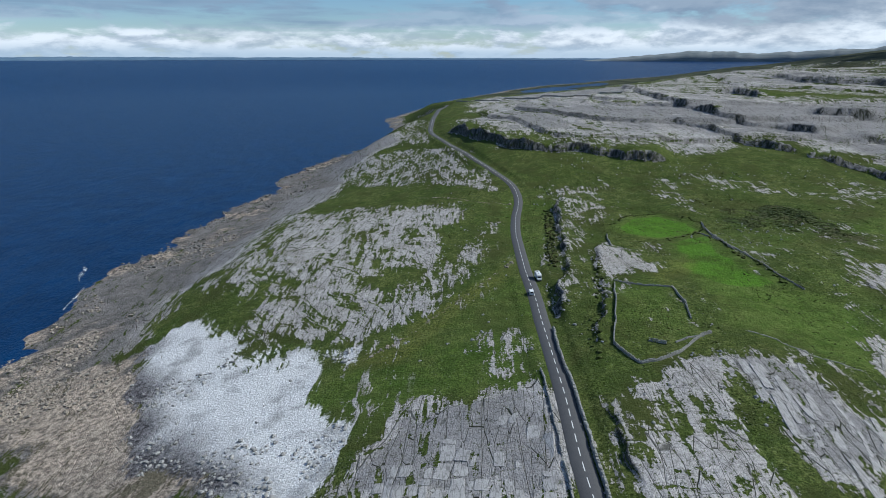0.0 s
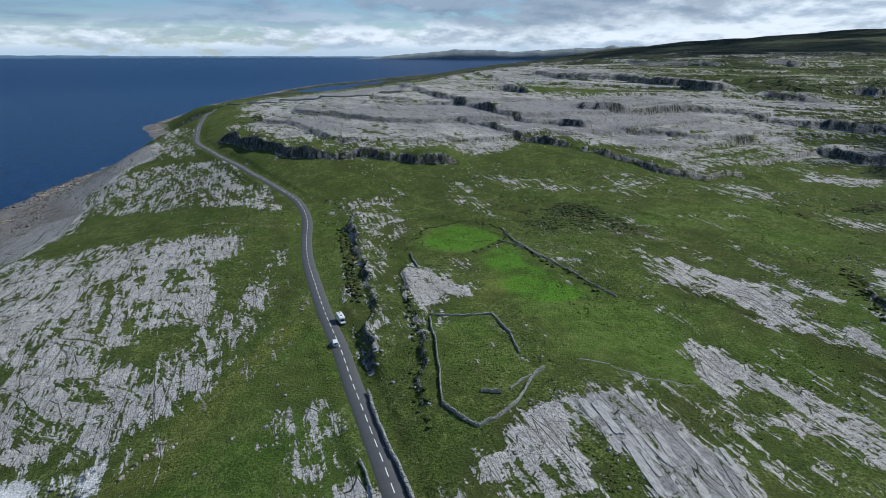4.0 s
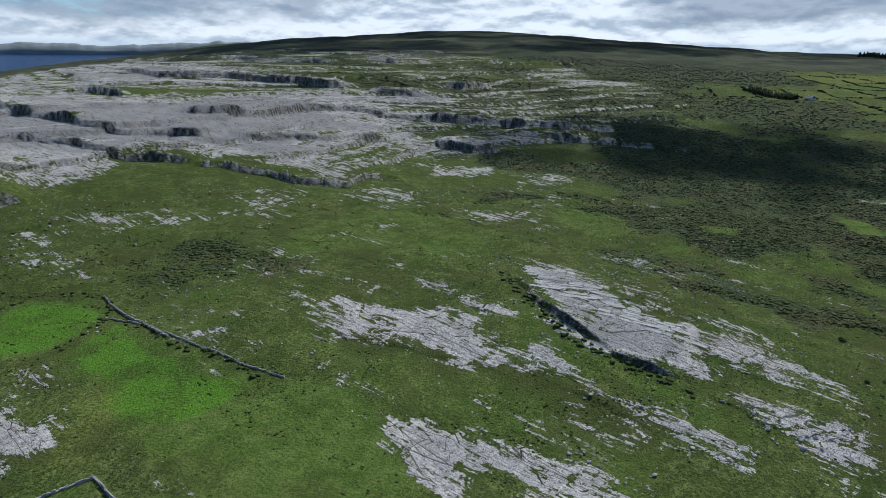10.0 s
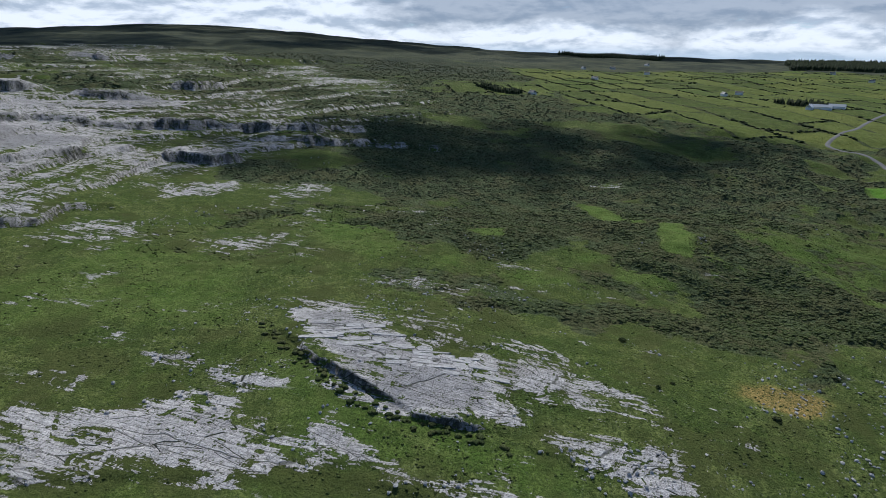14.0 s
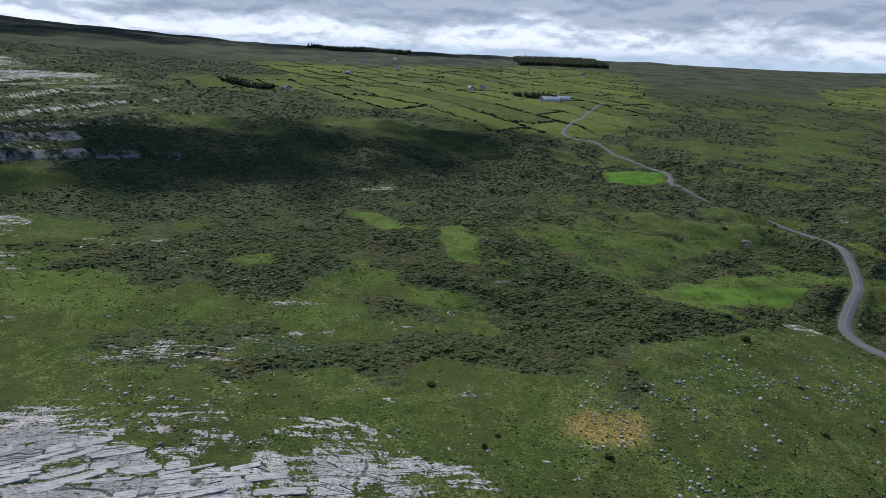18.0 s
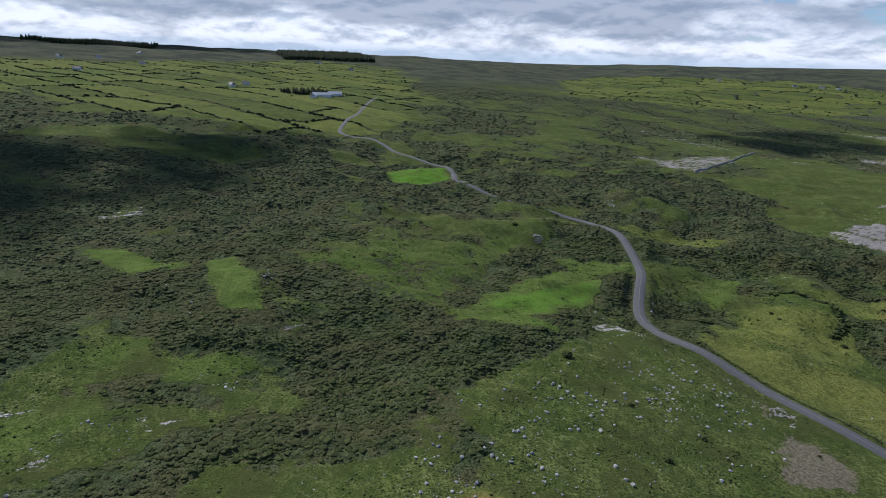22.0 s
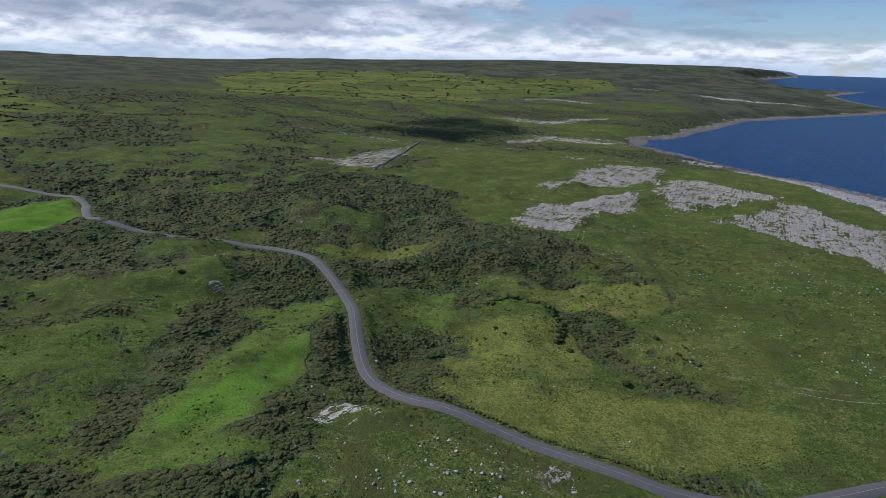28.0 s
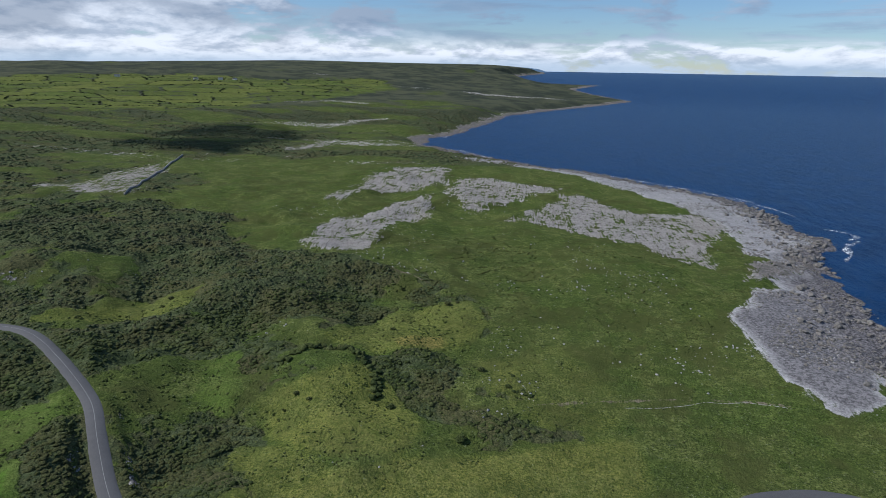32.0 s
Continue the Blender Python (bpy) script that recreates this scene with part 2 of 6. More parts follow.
def lie(x, y):
    """Distance from the middle, the rolling height of the ground and its level among the beds of stone."""
    r = np.hypot(x - HUB[0], y - HUB[1])
    h = land_height(x, y)
    near = 1 - smooth(900, 2500, r)
    south = smooth(-40, -140, y) * smooth(230, 330, x) * (1 - smooth(700, 1000, r))
    knolls = smooth(160, 40, y) * smooth(290, 380, x) * (1 - smooth(800, 1200, r)) * smooth(-420, -330, y)
    h = h + rough(x, y, 44, 7, 3) * 4.4 * south + rough(x, y, 62, 13, 4) * 5.6 * knolls
    h = h + rough(x, y, 70, 3) * 1.3 * near + rough(x, y, 380, 5) * smooth(500, 1800, r) * 11 * (1 - smooth(3400, 4300, r)) * (1 - 0.6 * smooth(0, 60, inside(x, y, TERRACES)))
    return r, h, (h + rough(x, y, 260, 11, 3) * 2.6) / BED


BED = 8.5          # thickness of a bed of limestone


def terrain(x, y, detail=True):
    """The height of the ground at x, y."""
    x, y = np.asarray(x, float), np.asarray(y, float)
    r, h, lev = lie(x, y)
    # limestone terraces on the northern slopes
    bench = smooth(0, 60, inside(x, y, TERRACES)) * (1 - smooth(2300, 3000, r))
    fr = lev - np.floor(lev)
    low = smooth(0.405, 0.416, fr)
    stepped = (np.floor(lev) + 0.30 * fr + 0.14 * low + 0.56 * smooth(0.868, 0.880, fr)) * BED
    h = h + bench * (stepped - lev * BED) * 0.9
    h = np.array(h)
    for line, size, reach in SCARPS:
        (x0, y0), (x1, y1) = np.array(line).min(0) - 4 * reach, np.array(line).max(0) + 4 * reach
        k = (x > x0) & (x < x1) & (y > y0) & (y < y1)
        if not k.any():
            continue
        sx, sy = x[k], y[k]
        d, side, along = to_line(sx, sy, line)
        total = sum(math.dist(a, b) for a, b in zip(line[:-1], line[1:]))
        far = np.clip(r[k] / 500, 1, 3)
        wob = d * side + rough(sx / far ** 1.5, sy / far ** 1.5, 11, 21, 4) * 2.2 * far
        ends = smooth(0, 18 * far, along) * smooth(0, 18 * far, total - along)
        rise = smooth(-0.7 * far, 0.7 * far, wob) * np.exp(-np.maximum(wob, 0) / reach)
        h[k] = h[k] + size * (0.8 + 0.4 * rough(sx / far ** 2, sy / far ** 2, 24, 23, 3)) * ends * rise * (d < 4 * reach)
    if detail:
        h = h + rough(x, y, 7, 31, 3) * 0.28 * (1 - smooth(300, 900, r))
    # the shore
    d = inside(x, y, LAND) + rough(x, y, 60, 41, 4) * 5
    lift = sea_lift(r)
    shore = np.where(d > 0, 0.4 + 0.11 * d, 0.4 + 0.16 * d) + rough(x, y, 14, 43, 4) * 1.3 * (1 - smooth(20, 70, np.abs(d)))
    h = np.where(d > 0, h * smooth(15, 110, d) + (shore + lift) * (1 - smooth(15, 110, d)), np.maximum(shore, -6) + lift)
    return h
TERRACES = [(-28, 770), (-20, 690), (8, 612), (34, 545), (70, 516), (150, 486), (250, 475), (330, 425), (460, 395), (600, 350), (760, 310), (950, 270), (1150, 330), (1350, 560),
            (1500, 1200), (1200, 2600), (300, 2600), (-20, 1900), (-60, 1400), (-25, 1100)]
# bare limestone on the northern slopes
PAVED = [(510, 1615), (825, 1837), (810, 1345), (652, 915), (685, 747), (748, 636), (746, 585), (590, 600), (545, 508), (590, 437), (558, 416), (449, 448), (396, 420), (339, 408), (308, 445), (292, 482), (269, 471), (228, 450), (177, 469), (85, 508), (61, 509), (38, 524), (9, 593), (-32, 684), (-40, 800), (-25, 1004), (15, 1255), (117, 1372), (249, 1420), (339, 1322)]
COVERS = []


def cover(kind, much, *ring):
    COVERS.append((kind, much, ring))


cover('rock', 1, (-22, 164), (-12, 167), (10, 162), (17, 164), (31, 160), (30, 142), (29, 115), (-30, 122), (-27, 140), (-21, 154))
cover('rock', .85, (43, 157), (56, 167), (68, 168), (75, 177), (87, 176), (84, 160), (82, 134), (79, 115), (41, 115), (41, 131))
cover('rock', 1, (88, 180), (103, 186), (112, 174), (116, 157), (119, 144), (102, 117), (90, 116), (90, 132), (90, 151), (87, 163))
cover('turf', 1, (86, 166), (87, 160), (85, 141), (85, 122), (80, 118), (80, 134), (83, 157))
cover('rock', .68, (-123, 379), (-89, 403), (-32, 404), (4, 401), (3, 369), (-17, 359), (-15, 306), (-14, 267), (-14, 237), (-30, 226), (-41, 217), (-72, 225), (-100, 236), (-100, 250), (-89, 269), (-75, 279), (-100, 305), (-126, 353))
cover('turf', .8, (-51, 280), (-25, 282), (-27, 271), (-44, 269))
cover('rock', .6, (-141, 648), (-104, 661), (-52, 643), (-14, 592), (17, 489), (33, 431), (8, 427), (-45, 448), (-91, 505), (-123, 561))
cover('rock', .5, (-118, 1172), (-45, 728), (-33, 639), (-80, 672))
cover('turf', .9, (-108, 543), (32, 425), (35, 404), (-25, 417), (-79, 442), (-111, 425), (-132, 452))
cover('bare', .5, (-218, 240), (-220, 283), (-235, 349), (-216, 404), (-213, 503), (-196, 596), (-158, 492), (-160, 392), (-159, 310), (-158, 269), (-158, 247), (-155, 228), (-164, 209), (-188, 201))
cover('rock', 1, (-218, 240), (-220, 283), (-235, 349), (-216, 404), (-213, 503), (-196, 596), (-123, 561), (-93, 478), (-143, 444), (-142, 365), (-144, 308), (-158, 282), (-154, 256), (-155, 242), (-155, 228), (-164, 209), (-188, 201))
cover('rock', 1, (-196, 596), (-218, 688), (-186, 859), (-91, 764), (-69, 695), (-125, 633), (-119, 542))
cover('bare', .5, (-196, 596), (-218, 688), (-191, 742), (-131, 573))
cover('turf', .6, (-170, 302), (-151, 295), (-146, 276), (-156, 278))
cover('turf', .8, (-142, 274), (-118, 282), (-103, 267), (-98, 233), (-118, 240), (-133, 254))
cover('shingle', 1, (-140, 233), (-137, 246), (-123, 242), (-96, 229), (-70, 218), (-65, 186), (-50, 164), (-38, 152), (-36, 141), (-42, 134), (-46, 125), (-59, 128), (-70, 138), (-94, 157), (-110, 166), (-116, 188), (-130, 205))
cover('shingle', .6, (-96, 229), (-60, 218), (-40, 209), (-43, 203), (-64, 206))
cover('turf', .55, (-110, 220), (-84, 217), (-70, 203), (-94, 207))
cover('rock', 1, (-195, 210), (-155, 228), (-141, 231), (-127, 201), (-116, 188), (-110, 166), (-94, 157), (-70, 138), (-59, 128), (-145, 146))
cover('bare', .95, (-195, 210), (-155, 228), (-141, 231), (-127, 201), (-116, 188), (-110, 166), (-94, 157), (-70, 138), (-59, 128), (-145, 146))
cover('turf', .7, (-97, 145), (-88, 146), (-83, 140), (-91, 138))
cover('dry', .4, (-42, 198), (-26, 209), (-14, 231), (11, 260), (25, 289), (24, 272), (-4, 228), (-24, 196))
cover('lush', .45, (-62, 186), (-42, 201), (-14, 231), (17, 274), (27, 256), (29, 200), (30, 164), (12, 167), (-13, 169), (-30, 153), (-39, 154))
cover('rock', .42, (8, 205), (19, 207), (23, 184), (14, 170), (10, 191))
cover('rock', .5, (-12, 281), (18, 363), (16, 310), (-2, 264))
cover('lush', .3, (20, 428), (66, 436), (46, 328), (33, 270), (31, 330))
cover('rock', .5, (-22, 164), (12, 167), (12, 163), (-12, 155))
cover('rock', .95, (282, 229), (298, 219), (280, 194), (264, 174), (257, 158), (254, 145), (234, 142), (232, 154), (237, 173), (239, 188), (255, 209))
cover('rock', .55, (193, 311), (198, 287), (190, 266), (179, 273))
cover('rock', .55, (248, 284), (250, 252), (236, 219), (230, 233), (237, 262))
cover('rock', .5, (158, 227), (165, 223), (159, 203), (147, 199), (152, 214))
cover('rock', .6, (66, 413), (81, 402), (99, 384), (86, 347), (69, 357), (63, 371), (66, 398))
cover('rock', .52, (61, 358), (73, 330), (65, 288), (54, 248), (47, 222), (37, 231), (44, 259), (50, 305))
cover('rock', .82, (73, 317), (80, 310), (87, 294), (86, 266), (76, 252), (63, 246), (64, 270))
cover('rock', .62, (156, 454), (180, 452), (215, 434), (228, 407), (204, 401), (171, 415))
cover('rock', .52, (182, 195), (188, 186), (177, 183), (175, 188))
cover('rock', .52, (102, 223), (101, 210), (97, 208), (98, 219))
cover('rock', .42, (74, 213), (81, 206), (78, 199), (71, 205))
cover('rock', .9, (155, 202), (163, 190), (172, 175), (174, 159), (165, 140), (157, 141), (151, 153), (142, 165), (146, 176), (151, 193))
cover('turf', .7, (149, 170), (155, 166), (148, 161), (143, 164))
cover('rock', .88, (88, 182), (94, 187), (104, 188), (111, 180), (112, 166), (111, 164))
cover('rock', .5, (124, 163), (134, 159), (133, 149), (120, 158))
cover('lush', 1, (91, 343), (105, 362), (121, 363), (137, 348), (137, 330), (123, 317), (108, 316), (95, 330))
cover('lush', 1, (123, 317), (136, 317), (132, 281), (134, 256), (142, 242), (127, 238), (112, 241), (103, 254), (109, 285), (107, 309))
cover('lush', .8, (101, 251), (127, 238), (147, 238), (155, 224), (147, 202), (142, 185), (123, 182), (107, 192), (97, 204), (103, 226))
cover('lush', .5, (66, 241), (86, 235), (85, 217), (87, 203), (82, 192), (60, 209), (63, 221))
cover('lush', .45, (150, 327), (177, 312), (172, 287), (157, 282), (137, 284), (138, 310))
cover('lush', .5, (259, 349), (333, 351), (334, 279), (280, 257), (262, 296))
cover('dry', .3, (100, 274), (111, 276), (101, 256), (88, 239), (87, 254))
cover('lush', .4, (210, 196), (224, 189), (228, 148), (224, 122), (211, 126), (213, 161))
cover('lush', .35, (179, 234), (197, 183), (189, 158), (189, 140), (172, 141), (175, 169), (163, 204), (164, 228))
cover('rock', .9, (285, 238), (297, 220), (284, 197), (264, 177), (256, 160), (248, 140), (238, 136), (233, 149), (237, 174), (245, 197), (260, 217))
cover('rock', .85, (267, 154), (293, 144), (296, 129), (279, 114), (270, 94), (260, 98), (247, 110), (248, 120), (252, 138))
cover('rock', .68, (248, 140), (248, 120), (250, 105), (246, 90), (241, 79), (223, 87), (217, 99), (224, 113), (228, 127))
cover('rock', .5, (280, 105), (278, 87), (268, 71), (253, 71), (255, 84))
cover('rock', .45, (302, 196), (299, 175), (300, 156), (275, 158), (270, 174))
cover('rock', .88, (201, 272), (209, 253), (223, 236), (225, 220), (206, 199), (198, 196), (191, 216), (181, 237), (173, 254), (174, 262), (183, 255), (190, 262))
cover('turf', .5, (197, 250), (202, 239), (199, 236), (193, 244))
cover('rock', .65, (236, 245), (245, 232), (236, 213), (228, 222))
cover('rock', .55, (244, 289), (252, 267), (248, 239), (238, 241), (237, 265))
cover('rock', .92, (217, 188), (216, 174), (212, 156), (214, 141), (213, 123), (208, 118), (201, 135), (203, 150), (203, 166), (207, 178))
cover('rock', .52, (208, 333), (214, 316), (210, 290), (205, 290), (203, 315))
cover('rock', .5, (189, 307), (196, 291), (193, 265), (184, 266), (180, 293))
cover('rock', .52, (155, 258), (163, 242), (165, 225), (162, 219), (147, 248))
cover('rock', .52, (211, 200), (212, 184), (203, 182), (200, 194))
cover('rock', .45, (327, 405), (381, 374), (351, 347), (320, 389))
cover('rock', .65, (441, 432), (500, 385), (461, 366), (420, 396))
cover('rock', .45, (489, 373), (521, 318), (481, 310), (461, 342))
cover('lush', .45, (256, 365), (306, 350), (325, 302), (303, 262), (266, 245), (254, 301), (217, 328))
cover('lush', .5, (258, 235), (252, 213), (229, 171), (228, 137), (221, 120), (213, 123), (217, 151), (217, 185), (229, 210))
cover('lush', .35, (161, 266), (196, 192), (196, 166), (191, 158), (163, 217), (156, 260))
cover('dry', 1, (288, 68), (297, 57), (295, 42), (292, 38), (279, 49), (280, 62))
cover('lush', .5, (420, 286), (428, 253), (399, 217), (366, 230), (383, 261))
cover('lush', .5, (373, 163), (397, 130), (380, 126), (357, 155))
cover('rock', .6, (289, 199), (290, 185), (287, 175), (276, 171), (280, 196))
cover('rock', .75, (292, 155), (294, 138), (283, 121), (270, 106), (272, 128), (279, 155))
cover('rock', .68, (285, 115), (283, 97), (277, 83), (268, 70), (267, 80), (273, 111))
cover('rock', .52, (304, 193), (303, 180), (296, 178), (298, 193))
cover('rock', .52, (308, 127), (307, 116), (297, 114), (298, 126))
cover('rock', .48, (296, 114), (295, 80), (289, 80), (289, 102))
cover('rock', .55, (318, 87), (314, 74), (306, 77), (309, 87))
cover('rock', .42, (274, 25), (268, 15), (263, 21), (269, 28))
cover('rock', .5, (312, 175), (310, 166), (305, 165), (307, 174))
cover('rock', .5, (370, 114), (368, 100), (363, 103), (365, 113))
cover('rock', .5, (342, 186), (351, 175), (342, 175), (336, 183))
cover('rock', .45, (651, 126), (672, 86), (640, 85), (633, 117))
cover('scrub', .9, (658, 337), (626, 217), (775, 17), (934, -222), (796, -162), (652, -181), (551, -228), (465, -200), (382, -119), (357, -50), (343, 2), (312, 25), (286, 26), (278, 76), (303, 66), (326, 98), (317, 118), (310, 154), (310, 207))
cover('lush', .85, (584, 131), (571, 104), (508, 84), (505, 105), (560, 127))
cover('lush', .85, (497, 71), (496, 59), (432, 62), (436, 73))
cover('lush', .85, (440, 194), (449, 173), (432, 166), (426, 182))
cover('lush', .7, (397, 240), (394, 224), (375, 222), (369, 230))
cover('lush', .55, (380, 157), (391, 126), (381, 122), (371, 146))
cover('lush', .7, (385, 196), (390, 185), (372, 182), (370, 193))
cover('lush', .38, (493, 25), (518, -58), (502, -106), (480, -110), (457, -66), (436, 16), (443, 40))
cover('lush', .85, (417, -49), (430, -124), (410, -107), (401, -49))
cover('lush', 1, (759, -146), (778, -242), (680, -188), (668, -148), (692, -135))
cover('lush', .6, (418, 128), (424, 111), (415, 112))
cover('lush', .35, (421, 37), (416, -8), (390, 4), (400, 41))
cover('dry', 1, (293, 66), (294, 55), (291, 40), (282, 44), (282, 57), (285, 69))
cover('turf', .45, (309, 119), (316, 61), (305, 29), (332, -30), (312, -104), (258, -38), (275, 160), (295, 164))
cover('lush', .75, (502, 71), (502, 58), (473, 62), (450, 61), (430, 61), (435, 70), (467, 71))
cover('lush', .6, (528, 89), (501, 79), (492, 86), (497, 92))
cover('lush', .42, (478, 30), (484, -16), (470, -51), (439, -38), (414, -16), (431, 14), (447, 35))
cover('lush', .95, (418, -49), (425, -91), (428, -137), (408, -112), (395, -64), (406, -43))
cover('lush', .65, (474, -135), (446, -179), (429, -164), (442, -128))
cover('lush', .45, (499, -27), (496, -66), (482, -76), (479, -29))
cover('lush', .65, (414, -16), (395, -50), (374, -51), (373, -32), (390, -23))
cover('lush', .5, (406, 101), (404, 88), (401, 75), (391, 78), (392, 92), (393, 103))
cover('lush', .42, (444, 51), (436, 34), (425, 23), (420, 34), (430, 53))
cover('scrub', 1, (452, 96), (425, 60), (410, 62), (406, 75), (412, 100))
cover('scrub', 1, (384, 37), (370, 11), (348, 20), (368, 42))
cover('scrub', .9, (398, 74), (381, 38), (354, 43), (341, 21), (324, 35), (367, 89))
cover('scrub', 1, (442, -33), (439, -58), (419, -47), (423, -25))
cover('scrub', 1, (503, 60), (467, 51), (442, 37), (434, 40), (448, 58))
cover('scrub', 1, (438, 58), (429, 49), (416, 51), (421, 59))
cover('turf', .75, (341, 21), (348, -22), (363, -86), (361, -112), (307, -107), (265, -63), (317, 26))
cover('rock', .5, (371, -84), (367, -98), (360, -90), (365, -80))
cover('rock', .45, (389, 89), (383, 80), (377, 82), (380, 89))
cover('bare', .75, (281, -88), (272, -98), (259, -93), (256, -80), (266, -61))
cover('bare', .5, (430, 41), (428, 36), (422, 39), (424, 43))
cover('bare', .5, (305, -99), (294, -99), (292, -91), (299, -87))
cover('lush', .62, (361, -252), (331, -293), (297, -312), (286, -287), (295, -263), (334, -241))
cover('dry', .45, (361, -252), (331, -293), (297, -312), (286, -287), (295, -263), (334, -241))
cover('lush', .6, (371, -197), (334, -223), (321, -211), (306, -188), (310, -166), (339, -165), (355, -176))
cover('dry', .5, (371, -197), (334, -223), (321, -211), (306, -188), (310, -166), (339, -165), (355, -176))
cover('dry', .55, (352, -131), (309, -162), (265, -177), (224, -195), (224, -168), (260, -132), (298, -126), (331, -123))
cover('lush', .4, (352, -131), (309, -162), (265, -177), (224, -195), (224, -168), (260, -132), (298, -126), (331, -123))
cover('dry', .45, (505, -237), (491, -275), (455, -303), (450, -279), (479, -246))
cover('lush', .5, (505, -237), (491, -275), (455, -303), (450, -279), (479, -246))
cover('lush', .55, (401, -196), (406, -259), (398, -253), (384, -189))
cover('dry', .42, (384, -142), (366, -168), (350, -164), (330, -151), (353, -123))
cover('dry', .3, (279, -241), (249, -269), (219, -218), (244, -191), (269, -208))
cover('scrub', .85, (466, -221), (434, -265), (412, -256), (409, -209), (432, -191))
cover('scrub', .9, (427, -322), (386, -353), (327, -353), (326, -316), (359, -277), (378, -242), (415, -277))
cover('scrub', 1, (334, -232), (312, -258), (297, -228), (311, -204), (326, -207))
cover('scrub', .85, (392, -218), (363, -214), (342, -226), (365, -196), (379, -200))
cover('scrub', .65, (308, -206), (271, -219), (244, -191), (271, -184), (295, -184))
cover('scrub', .8, (348, -166), (337, -167), (310, -164), (298, -176), (312, -156), (336, -153))
cover('scrub', .8, (223, -200), (213, -201), (218, -189))
cover('scrub', .65, (259, -128), (233, -147), (232, -134), (250, -121))
cover('scrub', .85, (791, -273), (762, -411), (590, -469), (460, -468), (437, -364), (515, -302), (531, -255), (607, -202))
cover('turf', .8, (331, -392), (257, -408), (166, -399), (195, -168), (219, -198), (245, -201), (278, -274), (295, -347))
cover('lush', .5, (522, -103), (513, -135), (486, -117), (498, -95))
cover('lush', .75, (433, -76), (442, -117), (461, -164), (445, -179), (432, -162), (430, -122), (424, -90), (424, -71))
cover('lush', .85, (424, -59), (423, -84), (406, -91), (395, -47), (392, -21), (402, -15))
cover('lush', .45, (508, -59), (486, -79), (468, -63), (477, -42))
cover('lush', .4, (517, -51), (507, -68), (487, -48), (496, -40))
cover('scrub', .85, (444, -35), (430, -50), (413, -39), (426, -30))
cover('scrub', .8, (432, -125), (413, -142), (395, -122), (411, -109))
cover('rock', .42, (375, -93), (367, -100), (360, -91), (367, -86))
cover('rock', .4, (306, -100), (292, -105), (283, -101), (295, -90))
cover('rock', .80, (427, -403), (422, -471), (387, -541), (362, -589), (339, -508), (368, -448), (381, -392), (415, -393))
cover('rock', .80, (456, -529), (449, -650), (428, -736), (363, -745), (352, -651), (390, -612), (423, -573), (440, -531))
cover('rock', .74, (344, -593), (343, -687), (295, -673), (227, -633), (246, -598), (280, -568), (321, -533))
cover('rock', .78, (278, -507), (228, -610), (199, -614), (159, -551), (95, -562), (86, -525), (129, -438), (134, -396), (150, -420), (175, -459), (204, -469), (239, -498))
cover('rock', .58, (755, -526), (752, -623), (738, -752), (643, -513), (701, -528))
cover('rock', .6, (650, -913), (610, -1021), (577, -951), (623, -867))
cover('rock', .52, (847, -1217), (774, -1288), (570, -1416), (703, -1234))
cover('bare', .36, (427, -403), (422, -471), (387, -541), (362, -589), (339, -508), (368, -448), (381, -392), (415, -393))
cover('bare', .36, (456, -529), (449, -650), (428, -736), (363, -745), (352, -651), (390, -612), (423, -573), (440, -531))
cover('bare', .36, (344, -593), (343, -687), (295, -673), (227, -633), (246, -598), (280, -568), (321, -533))
cover('bare', .36, (278, -507), (228, -610), (199, -614), (159, -551), (95, -562), (86, -525), (129, -438), (134, -396), (150, -420), (175, -459), (204, -469), (239, -498))
cover('bare', .36, (755, -526), (752, -623), (738, -752), (643, -513), (701, -528))
cover('bare', .36, (650, -913), (610, -1021), (577, -951), (623, -867))
cover('shingle', .75, (368, -846), (286, -853), (205, -863), (139, -777), (56, -697), (33, -606), (50, -487), (74, -426), (104, -442), (91, -525), (136, -617), (215, -719))
cover('rock', 1, (109, -414), (57, -470), (56, -433), (89, -390), (117, -379))
cover('bare', .6, (109, -414), (57, -470), (56, -433), (89, -390), (117, -379))
cover('turf', .8, (115, -488), (99, -457), (109, -403), (130, -386), (125, -438))
cover('shingle', 1, (153, -312), (119, -364), (93, -379), (78, -359), (70, -314), (121, -222), (138, -224), (147, -245), (153, -276))
cover('scrub', .85, (436, -295), (376, -319), (338, -339), (328, -323), (363, -279), (388, -247), (422, -268))
cover('scrub', .9, (338, -231), (314, -243), (303, -220), (317, -203), (328, -209))
cover('scrub', .7, (345, -165), (309, -166), (286, -179), (308, -161), (335, -160))
cover('scrub', .7, (298, -203), (271, -214), (240, -200), (270, -183), (292, -189))
cover('lush', .35, (344, -186), (311, -200), (311, -177), (338, -168))
cover('dry', .4, (285, -246), (256, -252), (246, -229), (276, -218))
cover('dry', .8, (327, -255), (306, -266), (305, -257), (323, -248))
cover('turf', .8, (292, -402), (232, -462), (158, -404), (133, -374), (151, -316), (149, -240), (139, -213), (132, -201), (145, -175), (233, -162), (224, -219), (250, -265), (281, -332))
cover('rock', .6, (-158, 367), (-157, 444), (-116, 445), (-78, 435), (-25, 412), (-32, 399), (-121, 375), (-126, 352), (-105, 310), (-113, 287), (-128, 293))
cover('rock', .5, (-155, 301), (-131, 302), (-105, 299), (-90, 270), (-101, 253), (-122, 278))
cover('scrub', .95, (432, 98), (404, 72), (391, 34), (359, 8), (341, 21), (329, 42), (362, 82), (382, 79), (398, 102))
cover('scrub', .7, (387, -10), (368, -40), (373, -79), (348, -38), (349, -7), (365, 4))
